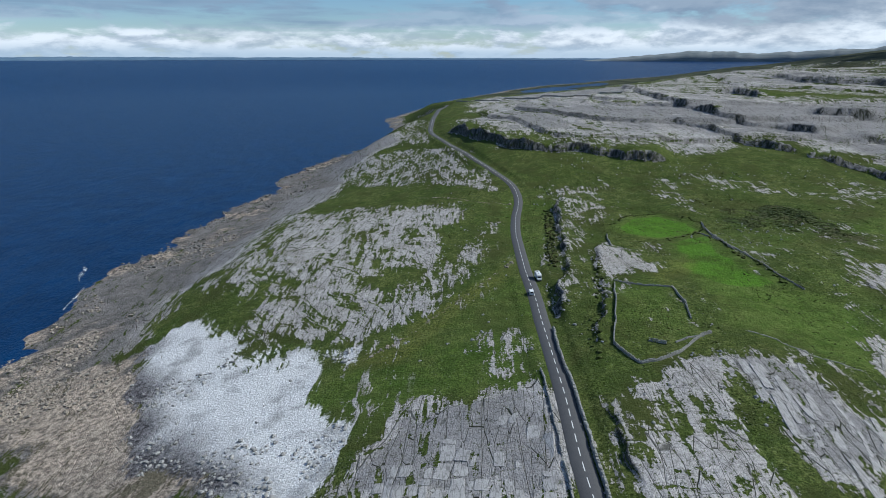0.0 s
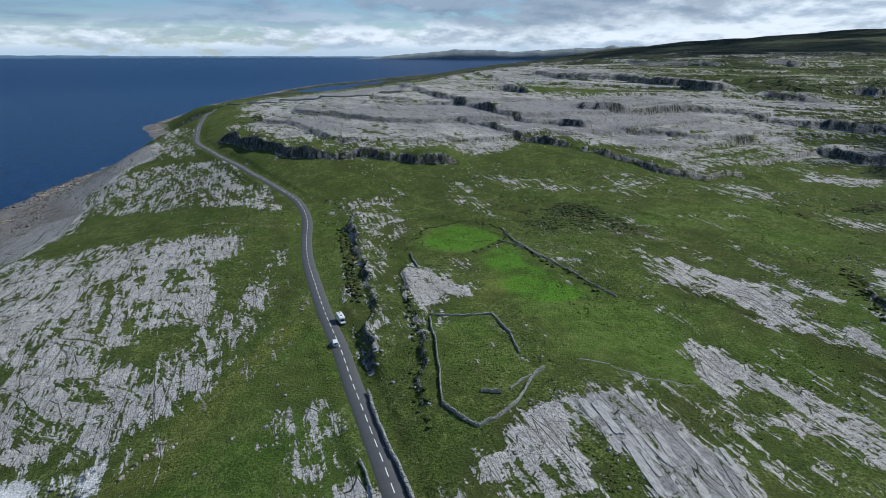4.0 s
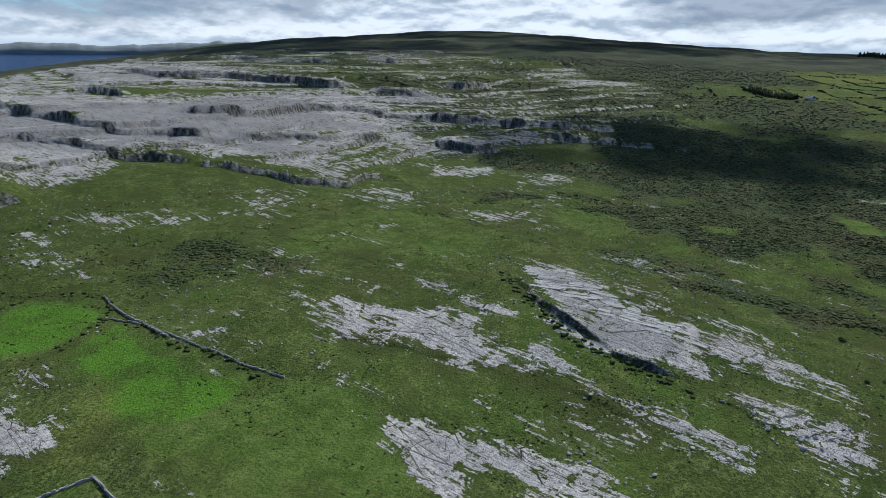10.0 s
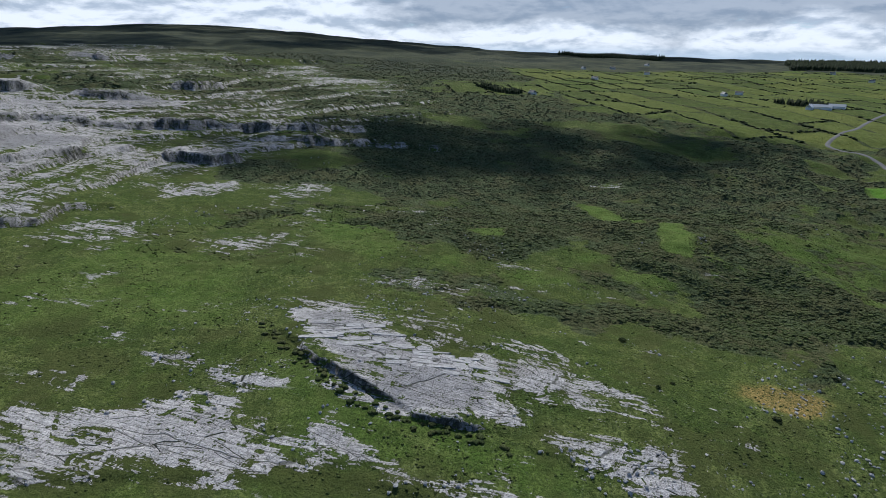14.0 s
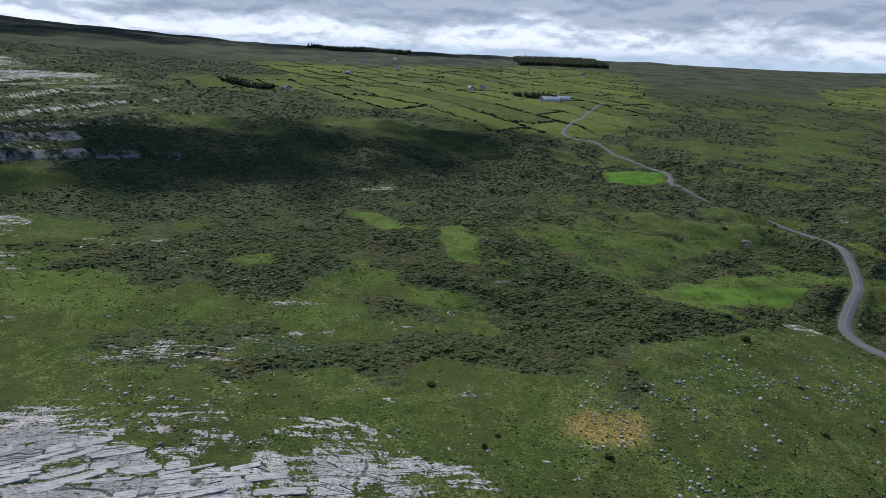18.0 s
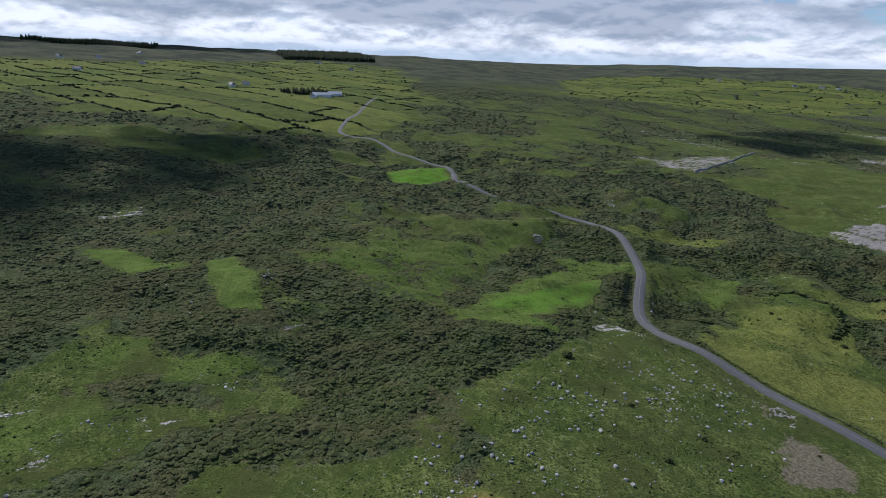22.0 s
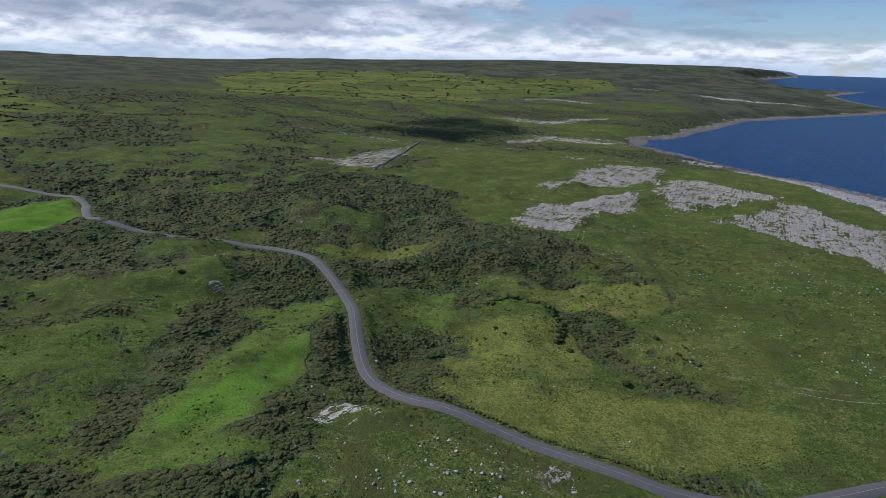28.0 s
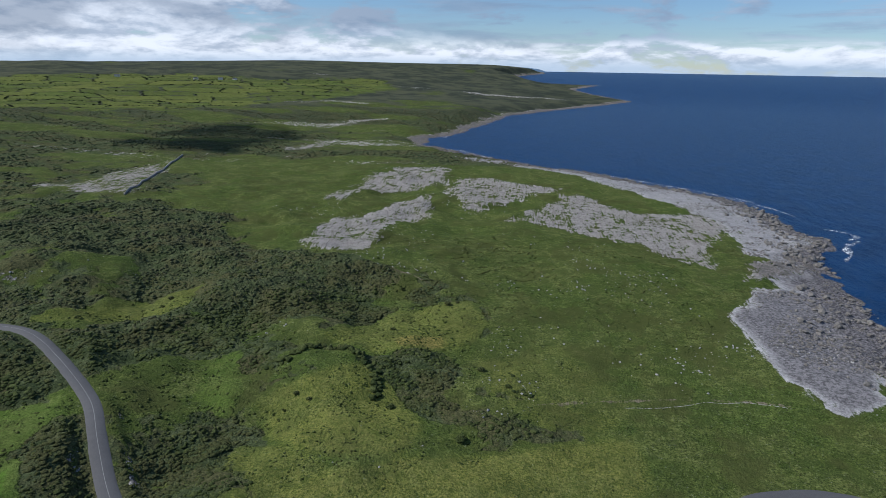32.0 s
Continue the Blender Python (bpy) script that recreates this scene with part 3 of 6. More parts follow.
cover('scrub', .7, (670, -127), (583, -183), (526, -216), (463, -186), (469, -156), (485, -119), (535, -112), (542, -63))
cover('scrub', .7, (481, -39), (464, -53), (447, -33), (442, -19))
cover('scrub', .65, (399, -57), (393, -82), (372, -77), (375, -49), (379, -29))

# low cliffs: the step on the left of the line, how far it reaches back, the line
SCARPS = []


def scarp(size, reach, *line):
    SCARPS.append((line, size, reach))


scarp(5.0, 15, (72, 420), (61, 388), (58, 337), (53, 295), (51, 273), (47, 258), (43, 246), (41, 226), (40, 209))
scarp(2.4, 10, (75, 324), (67, 282), (63, 252), (58, 222), (52, 207), (50, 190), (48, 180))
scarp(2.0, 12, (45, 162), (46, 151), (45, 135), (46, 110))
scarp(9, 90, (-20, 690), (8, 618), (38, 545), (70, 520), (100, 512), (133, 488), (170, 478))
scarp(5, 60, (247, 535), (296, 467), (315, 426), (338, 408), (366, 419), (395, 397))
scarp(2.6, 25, (272, 236), (242, 194), (232, 168), (231, 140))
scarp(3, 30, (-29, 152), (-35, 146), (-37, 137), (-44, 127))
scarp(8.0, 60, (323, 1308), (250, 880), (247, 738), (256, 686), (261, 620), (279, 589), (305, 574), (321, 544))
scarp(9.6, 60, (337, 892), (380, 882), (379, 799))
scarp(6.4, 60, (337, 549), (366, 536), (416, 512), (486, 504), (538, 498))
scarp(9.6, 60, (354, 658), (416, 622), (505, 653), (559, 639), (589, 581), (620, 535), (658, 482), (678, 421), (732, 356))
scarp(12.8, 60, (604, 1274), (561, 1057), (611, 955), (612, 834), (662, 730))
scarp(8.0, 60, (658, 708), (685, 656), (724, 617))
scarp(11.2, 60, (795, 673), (796, 632), (878, 622))
scarp(11.2, 60, (1078, 2245), (941, 1677), (897, 1240), (947, 1047))
scarp(8.0, 60, (522, 481), (526, 427), (569, 417))
scarp(8.0, 60, (623, 459), (654, 376), (686, 303), (708, 259))
scarp(4.8, 60, (197, 634), (233, 580), (248, 530), (278, 493))
scarp(9.6, 60, (1065, 1114), (1062, 988), (1161, 958))
scarp(8.0, 60, (1278, 933), (1309, 834), (1471, 715))
scarp(2.2, 20, (559, 44), (565, 29), (566, 8), (575, -25))
scarp(2.5, 20, (566, 41), (561, 12), (560, -16))
scarp(3, 30, (457, -515), (434, -549), (401, -609))
scarp(2.5, 25, (380, -390), (365, -437), (342, -496))
scarp(4, 25, (124, -387), (119, -374), (97, -387), (62, -436))
scarp(2, 30, (278, -503), (247, -569), (216, -623))
scarp(2, 30, (321, -533), (280, -568), (246, -609))
scarp(1.3, 12, (231, 140), (229, 127), (222, 113))
scarp(0.9, 10, (206, 180), (202, 165), (201, 151), (200, 138))
scarp(1.0, 10, (169, 260), (175, 246), (183, 231), (191, 213), (196, 197))

# ---- materials ----
def material(name, roughness=0.9):
    m = bpy.data.materials.new(name)
    m.use_nodes = True
    n = Nodes(m.node_tree)
    bsdf = n.add("ShaderNodeBsdfPrincipled", {"Roughness": roughness})
    n.add("ShaderNodeOutputMaterial", {0: bsdf.outputs[0]})
    return m, n, bsdf


def ground_material():
    m, n, bsdf = material("turf_and_limestone", 1.0)
    at = n.add("ShaderNodeNewGeometry").outputs["Position"]
    a = n.add("ShaderNodeSeparateColor", {0: n.named("cover")})
    b = n.add("ShaderNodeSeparateColor", {0: n.named("cover_more")})
    rock, lush, scrub = a.outputs
    shingle, dry, bare = b.outputs
    fine, mid, wide = n.noise(at, 1.1, 6, 0.65), n.noise(at, 0.16, 5, 0.6), n.noise(at, 0.02, 4)
    # turf
    tuft = n.noise(at, 2.3, 5, 0.7)
    turf = n.mix(n.ramp(mid, 0.34, 0.66), (0.062, 0.098, 0.022), (0.128, 0.166, 0.042))
    turf = n.mix(n.ramp(wide, 0.38, 0.62, 0, 0.5), turf, (0.112, 0.126, 0.034))
    turf = n.mix(n.math("MULTIPLY", lush, 0.9), turf, n.mix(n.ramp(mid, 0.3, 0.7), (0.066, 0.136, 0.013), (0.118, 0.196, 0.026)))
    turf = n.mix(dry, turf, n.mix(n.ramp(fine, 0.35, 0.65), (0.15, 0.14, 0.030), (0.31, 0.26, 0.070)))
    turf = n.mix(n.ramp(n.noise(at, 0.030, 7, 0.7), 0.46, 0.56, 0.0, 0.7), turf, n.mix(mid, (0.135, 0.165, 0.044), (0.205, 0.210, 0.076)))
    turf = n.mix(n.ramp(n.noise(at, 0.22, 5, 0.65), 0.50, 0.60, 0.0, 0.55), turf, (0.038, 0.052, 0.020))
    turf = n.mix(n.ramp(fine, 0.40, 0.56, 0.85, 0.0), turf, (0.022, 0.036, 0.010))
    turf = n.mix(n.ramp(tuft, 0.50, 0.62, 0.0, 0.6), turf, (0.165, 0.205, 0.060))
    turf = n.mix(n.ramp(n.noise(at, 0.45, 5, 0.7), 0.40, 0.62, 0.45, 0.0), turf, (0.030, 0.048, 0.008))
    turf = n.mix(n.ramp(n.noise(at, 0.9, 6, 0.75), 0.60, 0.70, 0.0, 0.55), turf, (0.34, 0.34, 0.30))
    turf = n.mix(n.ramp(n.noise(at, 0.085, 6, 0.68), 0.50, 0.60, 0.0, 0.6), turf, n.mix(tuft, (0.034, 0.056, 0.014), (0.074, 0.092, 0.026)))
    clump = n.cells(at, 0.42, "SMOOTH_F1")
    heath = n.mix(n.ramp(n.noise(at, 0.12, 5, 0.65), 0.36, 0.62), (0.050, 0.068, 0.029), (0.100, 0.120, 0.056))
    heath = n.mix(n.ramp(n.noise(at, 0.04, 5, 0.65), 0.44, 0.60, 0, 0.75), heath, (0.104, 0.098, 0.044))
    heath = n.mix(n.ramp(n.noise(at, 1.7, 6, 0.75), 0.40, 0.56, 0.75, 0.0), heath, (0.012, 0.018, 0.007))
    # heath turns darker and greyer far out: distance haze painted as colour
    haze_grey = n.mix(n.ramp(n.noise(at, 0.011, 6, 0.65), 0.40, 0.60), (0.040, 0.048, 0.034), (0.080, 0.086, 0.052))
    heath = n.mix(n.add("ShaderNodeSeparateColor", {0: n.named("far_haze")}).outputs[0], heath, haze_grey)
    bushy = n.ramp(n.math("ADD", scrub, n.math("MULTIPLY", n.math("SUBTRACT", mid, 0.5), 0.9)), 0.34, 0.46)
    turf = n.mix(n.ramp(n.noise(at, 0.041, 6, 0.65), 0.50, 0.60, 0.0, 0.7), turf, n.mix(mid, (0.040, 0.054, 0.014), (0.082, 0.086, 0.030)))
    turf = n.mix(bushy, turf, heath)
    # grazed meadows and bleached hay, mottled by tufts
    green = n.mix(n.ramp(mid, 0.32, 0.68), (0.084, 0.138, 0.026), (0.142, 0.190, 0.048))
    green = n.mix(n.ramp(lush, 0.86, 1.0), green, (0.105, 0.222, 0.024))
    hay = n.mix(n.ramp(n.noise(at, 0.5, 5, 0.7), 0.36, 0.64), (0.165, 0.165, 0.040), (0.330, 0.275, 0.090))
    hay = n.mix(n.ramp(dry, 0.6, 0.95), hay, n.mix(n.ramp(fine, 0.36, 0.62), (0.19, 0.135, 0.045), (0.36, 0.255, 0.090)))
    meadow = n.mix(dry, green, hay)
    meadow = n.mix(n.ramp(fine, 0.38, 0.58, 0.55, 0.0), meadow, (0.050, 0.080, 0.014))
    grazed = n.math("MULTIPLY", n.math("MAXIMUM", lush, dry), n.ramp(n.noise(at, 0.07, 5, 0.65), 0.34, 0.56, 0.30, 0.90))
    turf = n.mix(n.math("MULTIPLY", grazed, n.math("SUBTRACT", 1.0, bushy)), turf, meadow)
    # limestone pavement: slabs parted by long joints and shorter cross joints
    sway = n.add("ShaderNodeTexNoise", {"Vector": at, "Scale": 0.05, "Detail": 3.0}).outputs[1]
    bent = n.plus(n.mapped(at, (0.30, 0.036, 0.1), (0, 0, radians(-8))), n.mapped(sway, (0.28, 0.28, 0)))
    joint_a = n.cells(bent, 1.0, "DISTANCE_TO_EDGE")
    joint_b = n.cells(n.plus(n.mapped(at, (0.085, 0.24, 0.1), (0, 0, radians(-34))), n.mapped(sway, (0.18, 0.18, 0))), 1.0, "DISTANCE_TO_EDGE")
    joint_c = n.cells(n.mapped(at, (1.1, 0.16, 0.3), (0, 0, radians(-8))), 1.0, "DISTANCE_TO_EDGE")
    open_b = n.ramp(n.noise(at, 0.06, 2), 0.42, 0.58, 0.85, 0.2)
    cracks = n.math("MINIMUM", n.ramp(joint_a, 0.003, 0.018), n.math("MAXIMUM", n.ramp(joint_b, 0.002, 0.011), open_b))
    joint_d = n.cells(n.plus(n.mapped(at, (0.085, 0.009, 0.1), (0, 0, radians(-8))), n.mapped(sway, (0.10, 0.10, 0))), 1.0, "DISTANCE_TO_EDGE")
    cracks = n.math("MINIMUM", cracks, n.ramp(joint_d, 0.002, 0.012, 0.25, 1.0))
    cracks = n.math("MINIMUM", cracks, n.ramp(joint_c, 0.01, 0.06, 0.65, 1.0))
    stone = n.mix(n.ramp(n.noise(at, 0.45, 6, 0.7), 0.3, 0.7), (0.38, 0.36, 0.345), (0.62, 0.59, 0.565))
    stone = n.mix(n.ramp(n.noise(at, 0.06, 4), 0.48, 0.7, 0, 0.55), stone, (0.33, 0.31, 0.28))
    stone = n.mix(n.ramp(n.noise(at, 2.4, 5, 0.75), 0.5, 0.72, 0, 0.7), stone, (0.13, 0.125, 0.115))
    # unbroken pavement is a darker grey than the broken rock
    stone = n.mix(n.ramp(rock, 0.82, 1.0, 0.0, 0.7), stone, (0.235, 0.228, 0.228))
    # steep faces: shade painted into the stone colour, broken by crevice-like streaks
    shade_streak = n.noise(n.mapped(at, (0.42, 0.42, 0.05)), 1.0, 5, 0.7)
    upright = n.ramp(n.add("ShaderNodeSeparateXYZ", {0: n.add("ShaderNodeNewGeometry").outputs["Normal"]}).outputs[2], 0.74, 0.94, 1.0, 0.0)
    stone = n.mix(n.math("MULTIPLY", upright, n.ramp(shade_streak, 0.42, 0.60, 0.97, 0.5)), stone, (0.040, 0.042, 0.034))
    stone = n.mix(cracks, (0.035, 0.038, 0.026), stone)
    streak = n.noise(n.mapped(at, (0.55, 0.07, 0.3), (0, 0, radians(-8))), 1.0, 4, 0.6)
    edge = n.math("ADD", n.math("MULTIPLY", n.math("SUBTRACT", fine, 0.5), 1.2), n.math("MULTIPLY", n.math("SUBTRACT", mid, 0.5), 1.4))
    edge = n.math("ADD", edge, n.math("MULTIPLY", n.math("SUBTRACT", streak, 0.5), 1.9))
    broad = n.noise(n.mapped(at, (0.13, 0.018, 0.3), (0, 0, radians(-8))), 1.0, 6, 0.65)
    edge = n.math("ADD", edge, n.math("MULTIPLY", n.math("SUBTRACT", broad, 0.5), 1.5))
    # turf and dark crevices run along the beds of the stone, level by level
    beds = n.noise(n.mapped(at, (0.007, 0.007, 0.42)), 1.0, 4, 0.6)
    seam = n.ramp(n.math("ABSOLUTE", n.math("SUBTRACT", beds, 0.5)), 0.006, 0.026, 0.45, 0.0)
    edge = n.math("SUBTRACT", edge, n.math("ADD", n.math("MULTIPLY", seam, 0.8), n.ramp(beds, 0.38, 0.48, 0.30, 0.0)))
    rocky = n.math("MULTIPLY", n.ramp(n.math("ADD", rock, edge), 0.42, 0.52), n.ramp(rock, 0.10, 0.26))
    # tufts rooted in the joints
    tufts = n.math("MULTIPLY", n.ramp(n.noise(at, 0.75, 6, 0.72), 0.56, 0.64), n.ramp(rock, 0.75, 1.1, 0.9, 0.35))
    rocky = n.math("MULTIPLY", rocky, n.math("SUBTRACT", 1.0, tufts))
    # cobbles, shingle and wet rock of the shore
    cob = n.cells(at, 1.7, "DISTANCE_TO_EDGE")
    cobble = n.mix(n.ramp(n.cells(at, 1.7, "F1", 1), 0.2, 0.8), (0.66, 0.65, 0.635), (0.86, 0.85, 0.83))
    cobble = n.mix(n.ramp(n.noise(at, 0.09, 4), 0.5, 0.68, 0, 0.6), cobble, (0.26, 0.255, 0.25))
    cobble = n.mix(n.ramp(cob, 0.0, 0.12, 0.62, 1.0), (0.14, 0.135, 0.13), cobble)
    pebbly = n.ramp(n.math("ADD", shingle, n.math("MULTIPLY", edge, 0.4)), 0.42, 0.58)
    soil = n.mix(n.ramp(fine, 0.3, 0.7), (0.085, 0.075, 0.050), (0.23, 0.20, 0.14))
    shelf = n.mix(n.ramp(fine, 0.32, 0.68), (0.075, 0.068, 0.06), n.mix(n.ramp(mid, 0.4, 0.6), (0.20, 0.185, 0.17), (0.33, 0.30, 0.275)))
    tawny = n.mix(n.ramp(n.noise(at, 0.5, 6, 0.75), 0.36, 0.64), (0.17, 0.145, 0.12), n.mix(n.ramp(wide, 0.35, 0.62), (0.52, 0.44, 0.35), (0.66, 0.54, 0.42)))
    north_shore = n.ramp(n.add("ShaderNodeSeparateXYZ", {0: at}).outputs[1], -200, -60)
    tan = n.math("MULTIPLY", n.ramp(n.math("ADD", bare, n.math("MULTIPLY", n.math("SUBTRACT", mid, 0.5), 0.8)), 0.62, 0.86), north_shore)
    stone = n.mix(n.math("MULTIPLY", bare, 1.5, clamp=True), stone, n.mix(tan, shelf, tawny))
    cobble = n.mix(n.math("MULTIPLY", bare, 1.3, clamp=True), cobble, n.mix(n.ramp(n.noise(at, 0.6, 6, 0.75), 0.38, 0.62), (0.055, 0.053, 0.055), (0.235, 0.222, 0.228)))
    worn = n.ramp(n.math("ADD", bare, n.math("MULTIPLY", edge, 0.35)), 0.38, 0.6)
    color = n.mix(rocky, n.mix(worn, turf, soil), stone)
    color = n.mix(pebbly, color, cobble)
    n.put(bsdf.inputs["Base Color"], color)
    n.put(bsdf.inputs["Specular IOR Level"], 0.03)
    relief = n.math("ADD", n.math("MULTIPLY", n.math("MULTIPLY", cracks, rocky), 0.9), n.math("MULTIPLY", fine, 1.7))
    relief = n.math("ADD", relief, n.math("MULTIPLY", n.math("MULTIPLY", clump, bushy), -2.6))
    n.put(bsdf.inputs["Normal"], n.add("ShaderNodeBump", {"Strength": 0.8, "Distance": 0.6, "Height": relief}).outputs[0])
    return m


def sea_material():
    m, n, bsdf = material("sea_water", 0.3)
    at = n.add("ShaderNodeNewGeometry").outputs["Position"]
    swell = n.noise(n.mapped(at, (1, 0.35, 1), (0, 0, radians(30))), 0.09, 5, 0.6)
    chop = n.noise(at, 0.45, 5, 0.65)
    n.put(bsdf.inputs["Base Color"], n.mix(n.ramp(n.noise(at, 0.03, 7, 0.75), 0.35, 0.65), (0.003, 0.022, 0.072), (0.005, 0.036, 0.112)))
    n.put(bsdf.inputs["IOR"], 1.33)
    n.put(bsdf.inputs["Specular IOR Level"], 0.07)
    n.put(bsdf.inputs["Normal"], n.add("ShaderNodeBump", {"Strength": 0.9, "Distance": 2.4,
          "Height": n.math("ADD", swell, n.math("MULTIPLY", chop, 0.35))}).outputs[0])
    return m


def asphalt_material():
    m, n, bsdf = material("asphalt", 0.85)
    at = n.add("ShaderNodeNewGeometry").outputs["Position"]
    c = n.mix(n.noise(at, 0.5, 5, 0.6), (0.042, 0.042, 0.045), (0.082, 0.081, 0.084))
    n.put(bsdf.inputs["Base Color"], n.mix(n.ramp(n.noise(at, 9.0, 3), 0.35, 0.7, 0, 0.4), c, (0.13, 0.13, 0.13)))
    return m


GROUND, SEA, ASPHALT = ground_material(), sea_material(), asphalt_material()


# ---- the ground, one sheet to the horizon ----
def sheet(name, x, y, z, mat, closed=True):
    """A grid mesh from arrays of rings by spokes."""
    rows, cols = x.shape
    mesh = bpy.data.meshes.new(name)
    co = np.stack([x, y, z], -1).reshape(-1, 3).astype(np.float32)
    i, j = np.meshgrid(np.arange(rows - 1), np.arange(cols if closed else cols - 1), indexing="ij")
    k = (j + 1) % cols
    quads = np.stack([i * cols + j, (i + 1) * cols + j, (i + 1) * cols + k, i * cols + k], -1).reshape(-1, 4)[:, ::-1]
    mesh.vertices.add(len(co))
    mesh.vertices.foreach_set("co", co.ravel())
    mesh.loops.add(quads.size)
    mesh.loops.foreach_set("vertex_index", quads.ravel().astype(np.int32))
    mesh.polygons.add(len(quads))
    mesh.polygons.foreach_set("loop_start", np.arange(0, quads.size, 4, dtype=np.int32))
    mesh.polygons.foreach_set("use_smooth", np.ones(len(quads), bool))
    mesh.update(calc_edges=True)
    mesh.materials.append(mat)
    return new(name, mesh)


# ---- the road ----
def curve(points, step=3.0):
    """Even steps along a smooth line through the points."""
    p = np.array(points, float)
    p = np.vstack([2 * p[0] - p[1], p, 2 * p[-1] - p[-2]])
    out = []
    for a, b, c, d in zip(p[:-3], p[1:-2], p[2:-1], p[3:]):
        k = max(2, int(np.linalg.norm(c - b) / step * 2))
        for u in np.linspace(0, 1, k, endpoint=False):
            out.append(0.5 * (2 * b + (c - a) * u + (2 * a - 5 * b + 4 * c - d) * u ** 2 + (3 * b - a - 3 * c + d) * u ** 3))
    out = np.array(out + [p[-2]])
    run = np.r_[0, np.cumsum(np.linalg.norm(np.diff(out, axis=0), axis=1))]
    s = np.linspace(0, run[-1], max(2, int(run[-1] / step)))
    return np.c_[np.interp(s, run, out[:, 0]), np.interp(s, run, out[:, 1])], s


PATHS = [([(25, 285), (9, 257), (-4, 238), (-17, 220), (-26, 210), (-38, 199)], 1.6), ([(32, 403), (13, 408), (-14, 428), (-35, 440)], 1.2),
         ([(263, -210), (222, -224), (187, -231), (154, -228)], 1.4), ([(375, -360), (342, -347), (313, -326)], 1.6)]
FARMS = [[(1497, 197), (1992, -202), (2485, -701), (2248, -905), (1335, -513), (1034, -294), (996, -185), (1022, -87), (1170, 4), (1229, 93)],
         [(1323, 415), (1438, 194), (1273, 187), (1243, 284), (1199, 383)],
         [(1910, -1561), (1656, -2341), (1286, -2342), (876, -2729), (750, -2221), (929, -1555), (1091, -1321), (1437, -1019), (1835, -1340)],
         [(1888, 383), (2448, -570), (1400, -300), (975, -159), (974, -78), (1068, -36), (1124, 88), (1310, 188), (1575, 257)]]
FIELD = (150.0, 78.0)
OUTCROPS = [(0.08, [(120, 300), (330, 255), (480, 190), (520, 330), (430, 400), (330, 420), (200, 470), (120, 440)]), (0.10, [(-60, 140), (30, 150), (30, 470), (-60, 620), (-150, 560), (-110, 330)]), (0.13, [(38, 115), (330, 60), (330, 250), (230, 330), (150, 470), (40, 470)]),
            (0.03, [(260, 60), (420, 40), (430, 150), (330, 240), (260, 250)])]


def fields(x, y):
    """Place within a field, across and along, and the tone of its grass."""
    c, s = math.cos(0.5), math.sin(0.5)
    u, v = (x * c + y * s) / FIELD[0], (-x * s + y * c) / FIELD[1]
    u, v = u + 0.45 * rough(x, y, 420, 79, 3), v + 0.55 * rough(x, y, 520, 80, 3)
    iv = np.floor(v).astype(np.int64)
    u = u + lattice(iv, iv * 0, 77) * 0.9
    iu = np.floor(u).astype(np.int64)
    return u - iu, v - iv, lattice(iu, iv, 78)


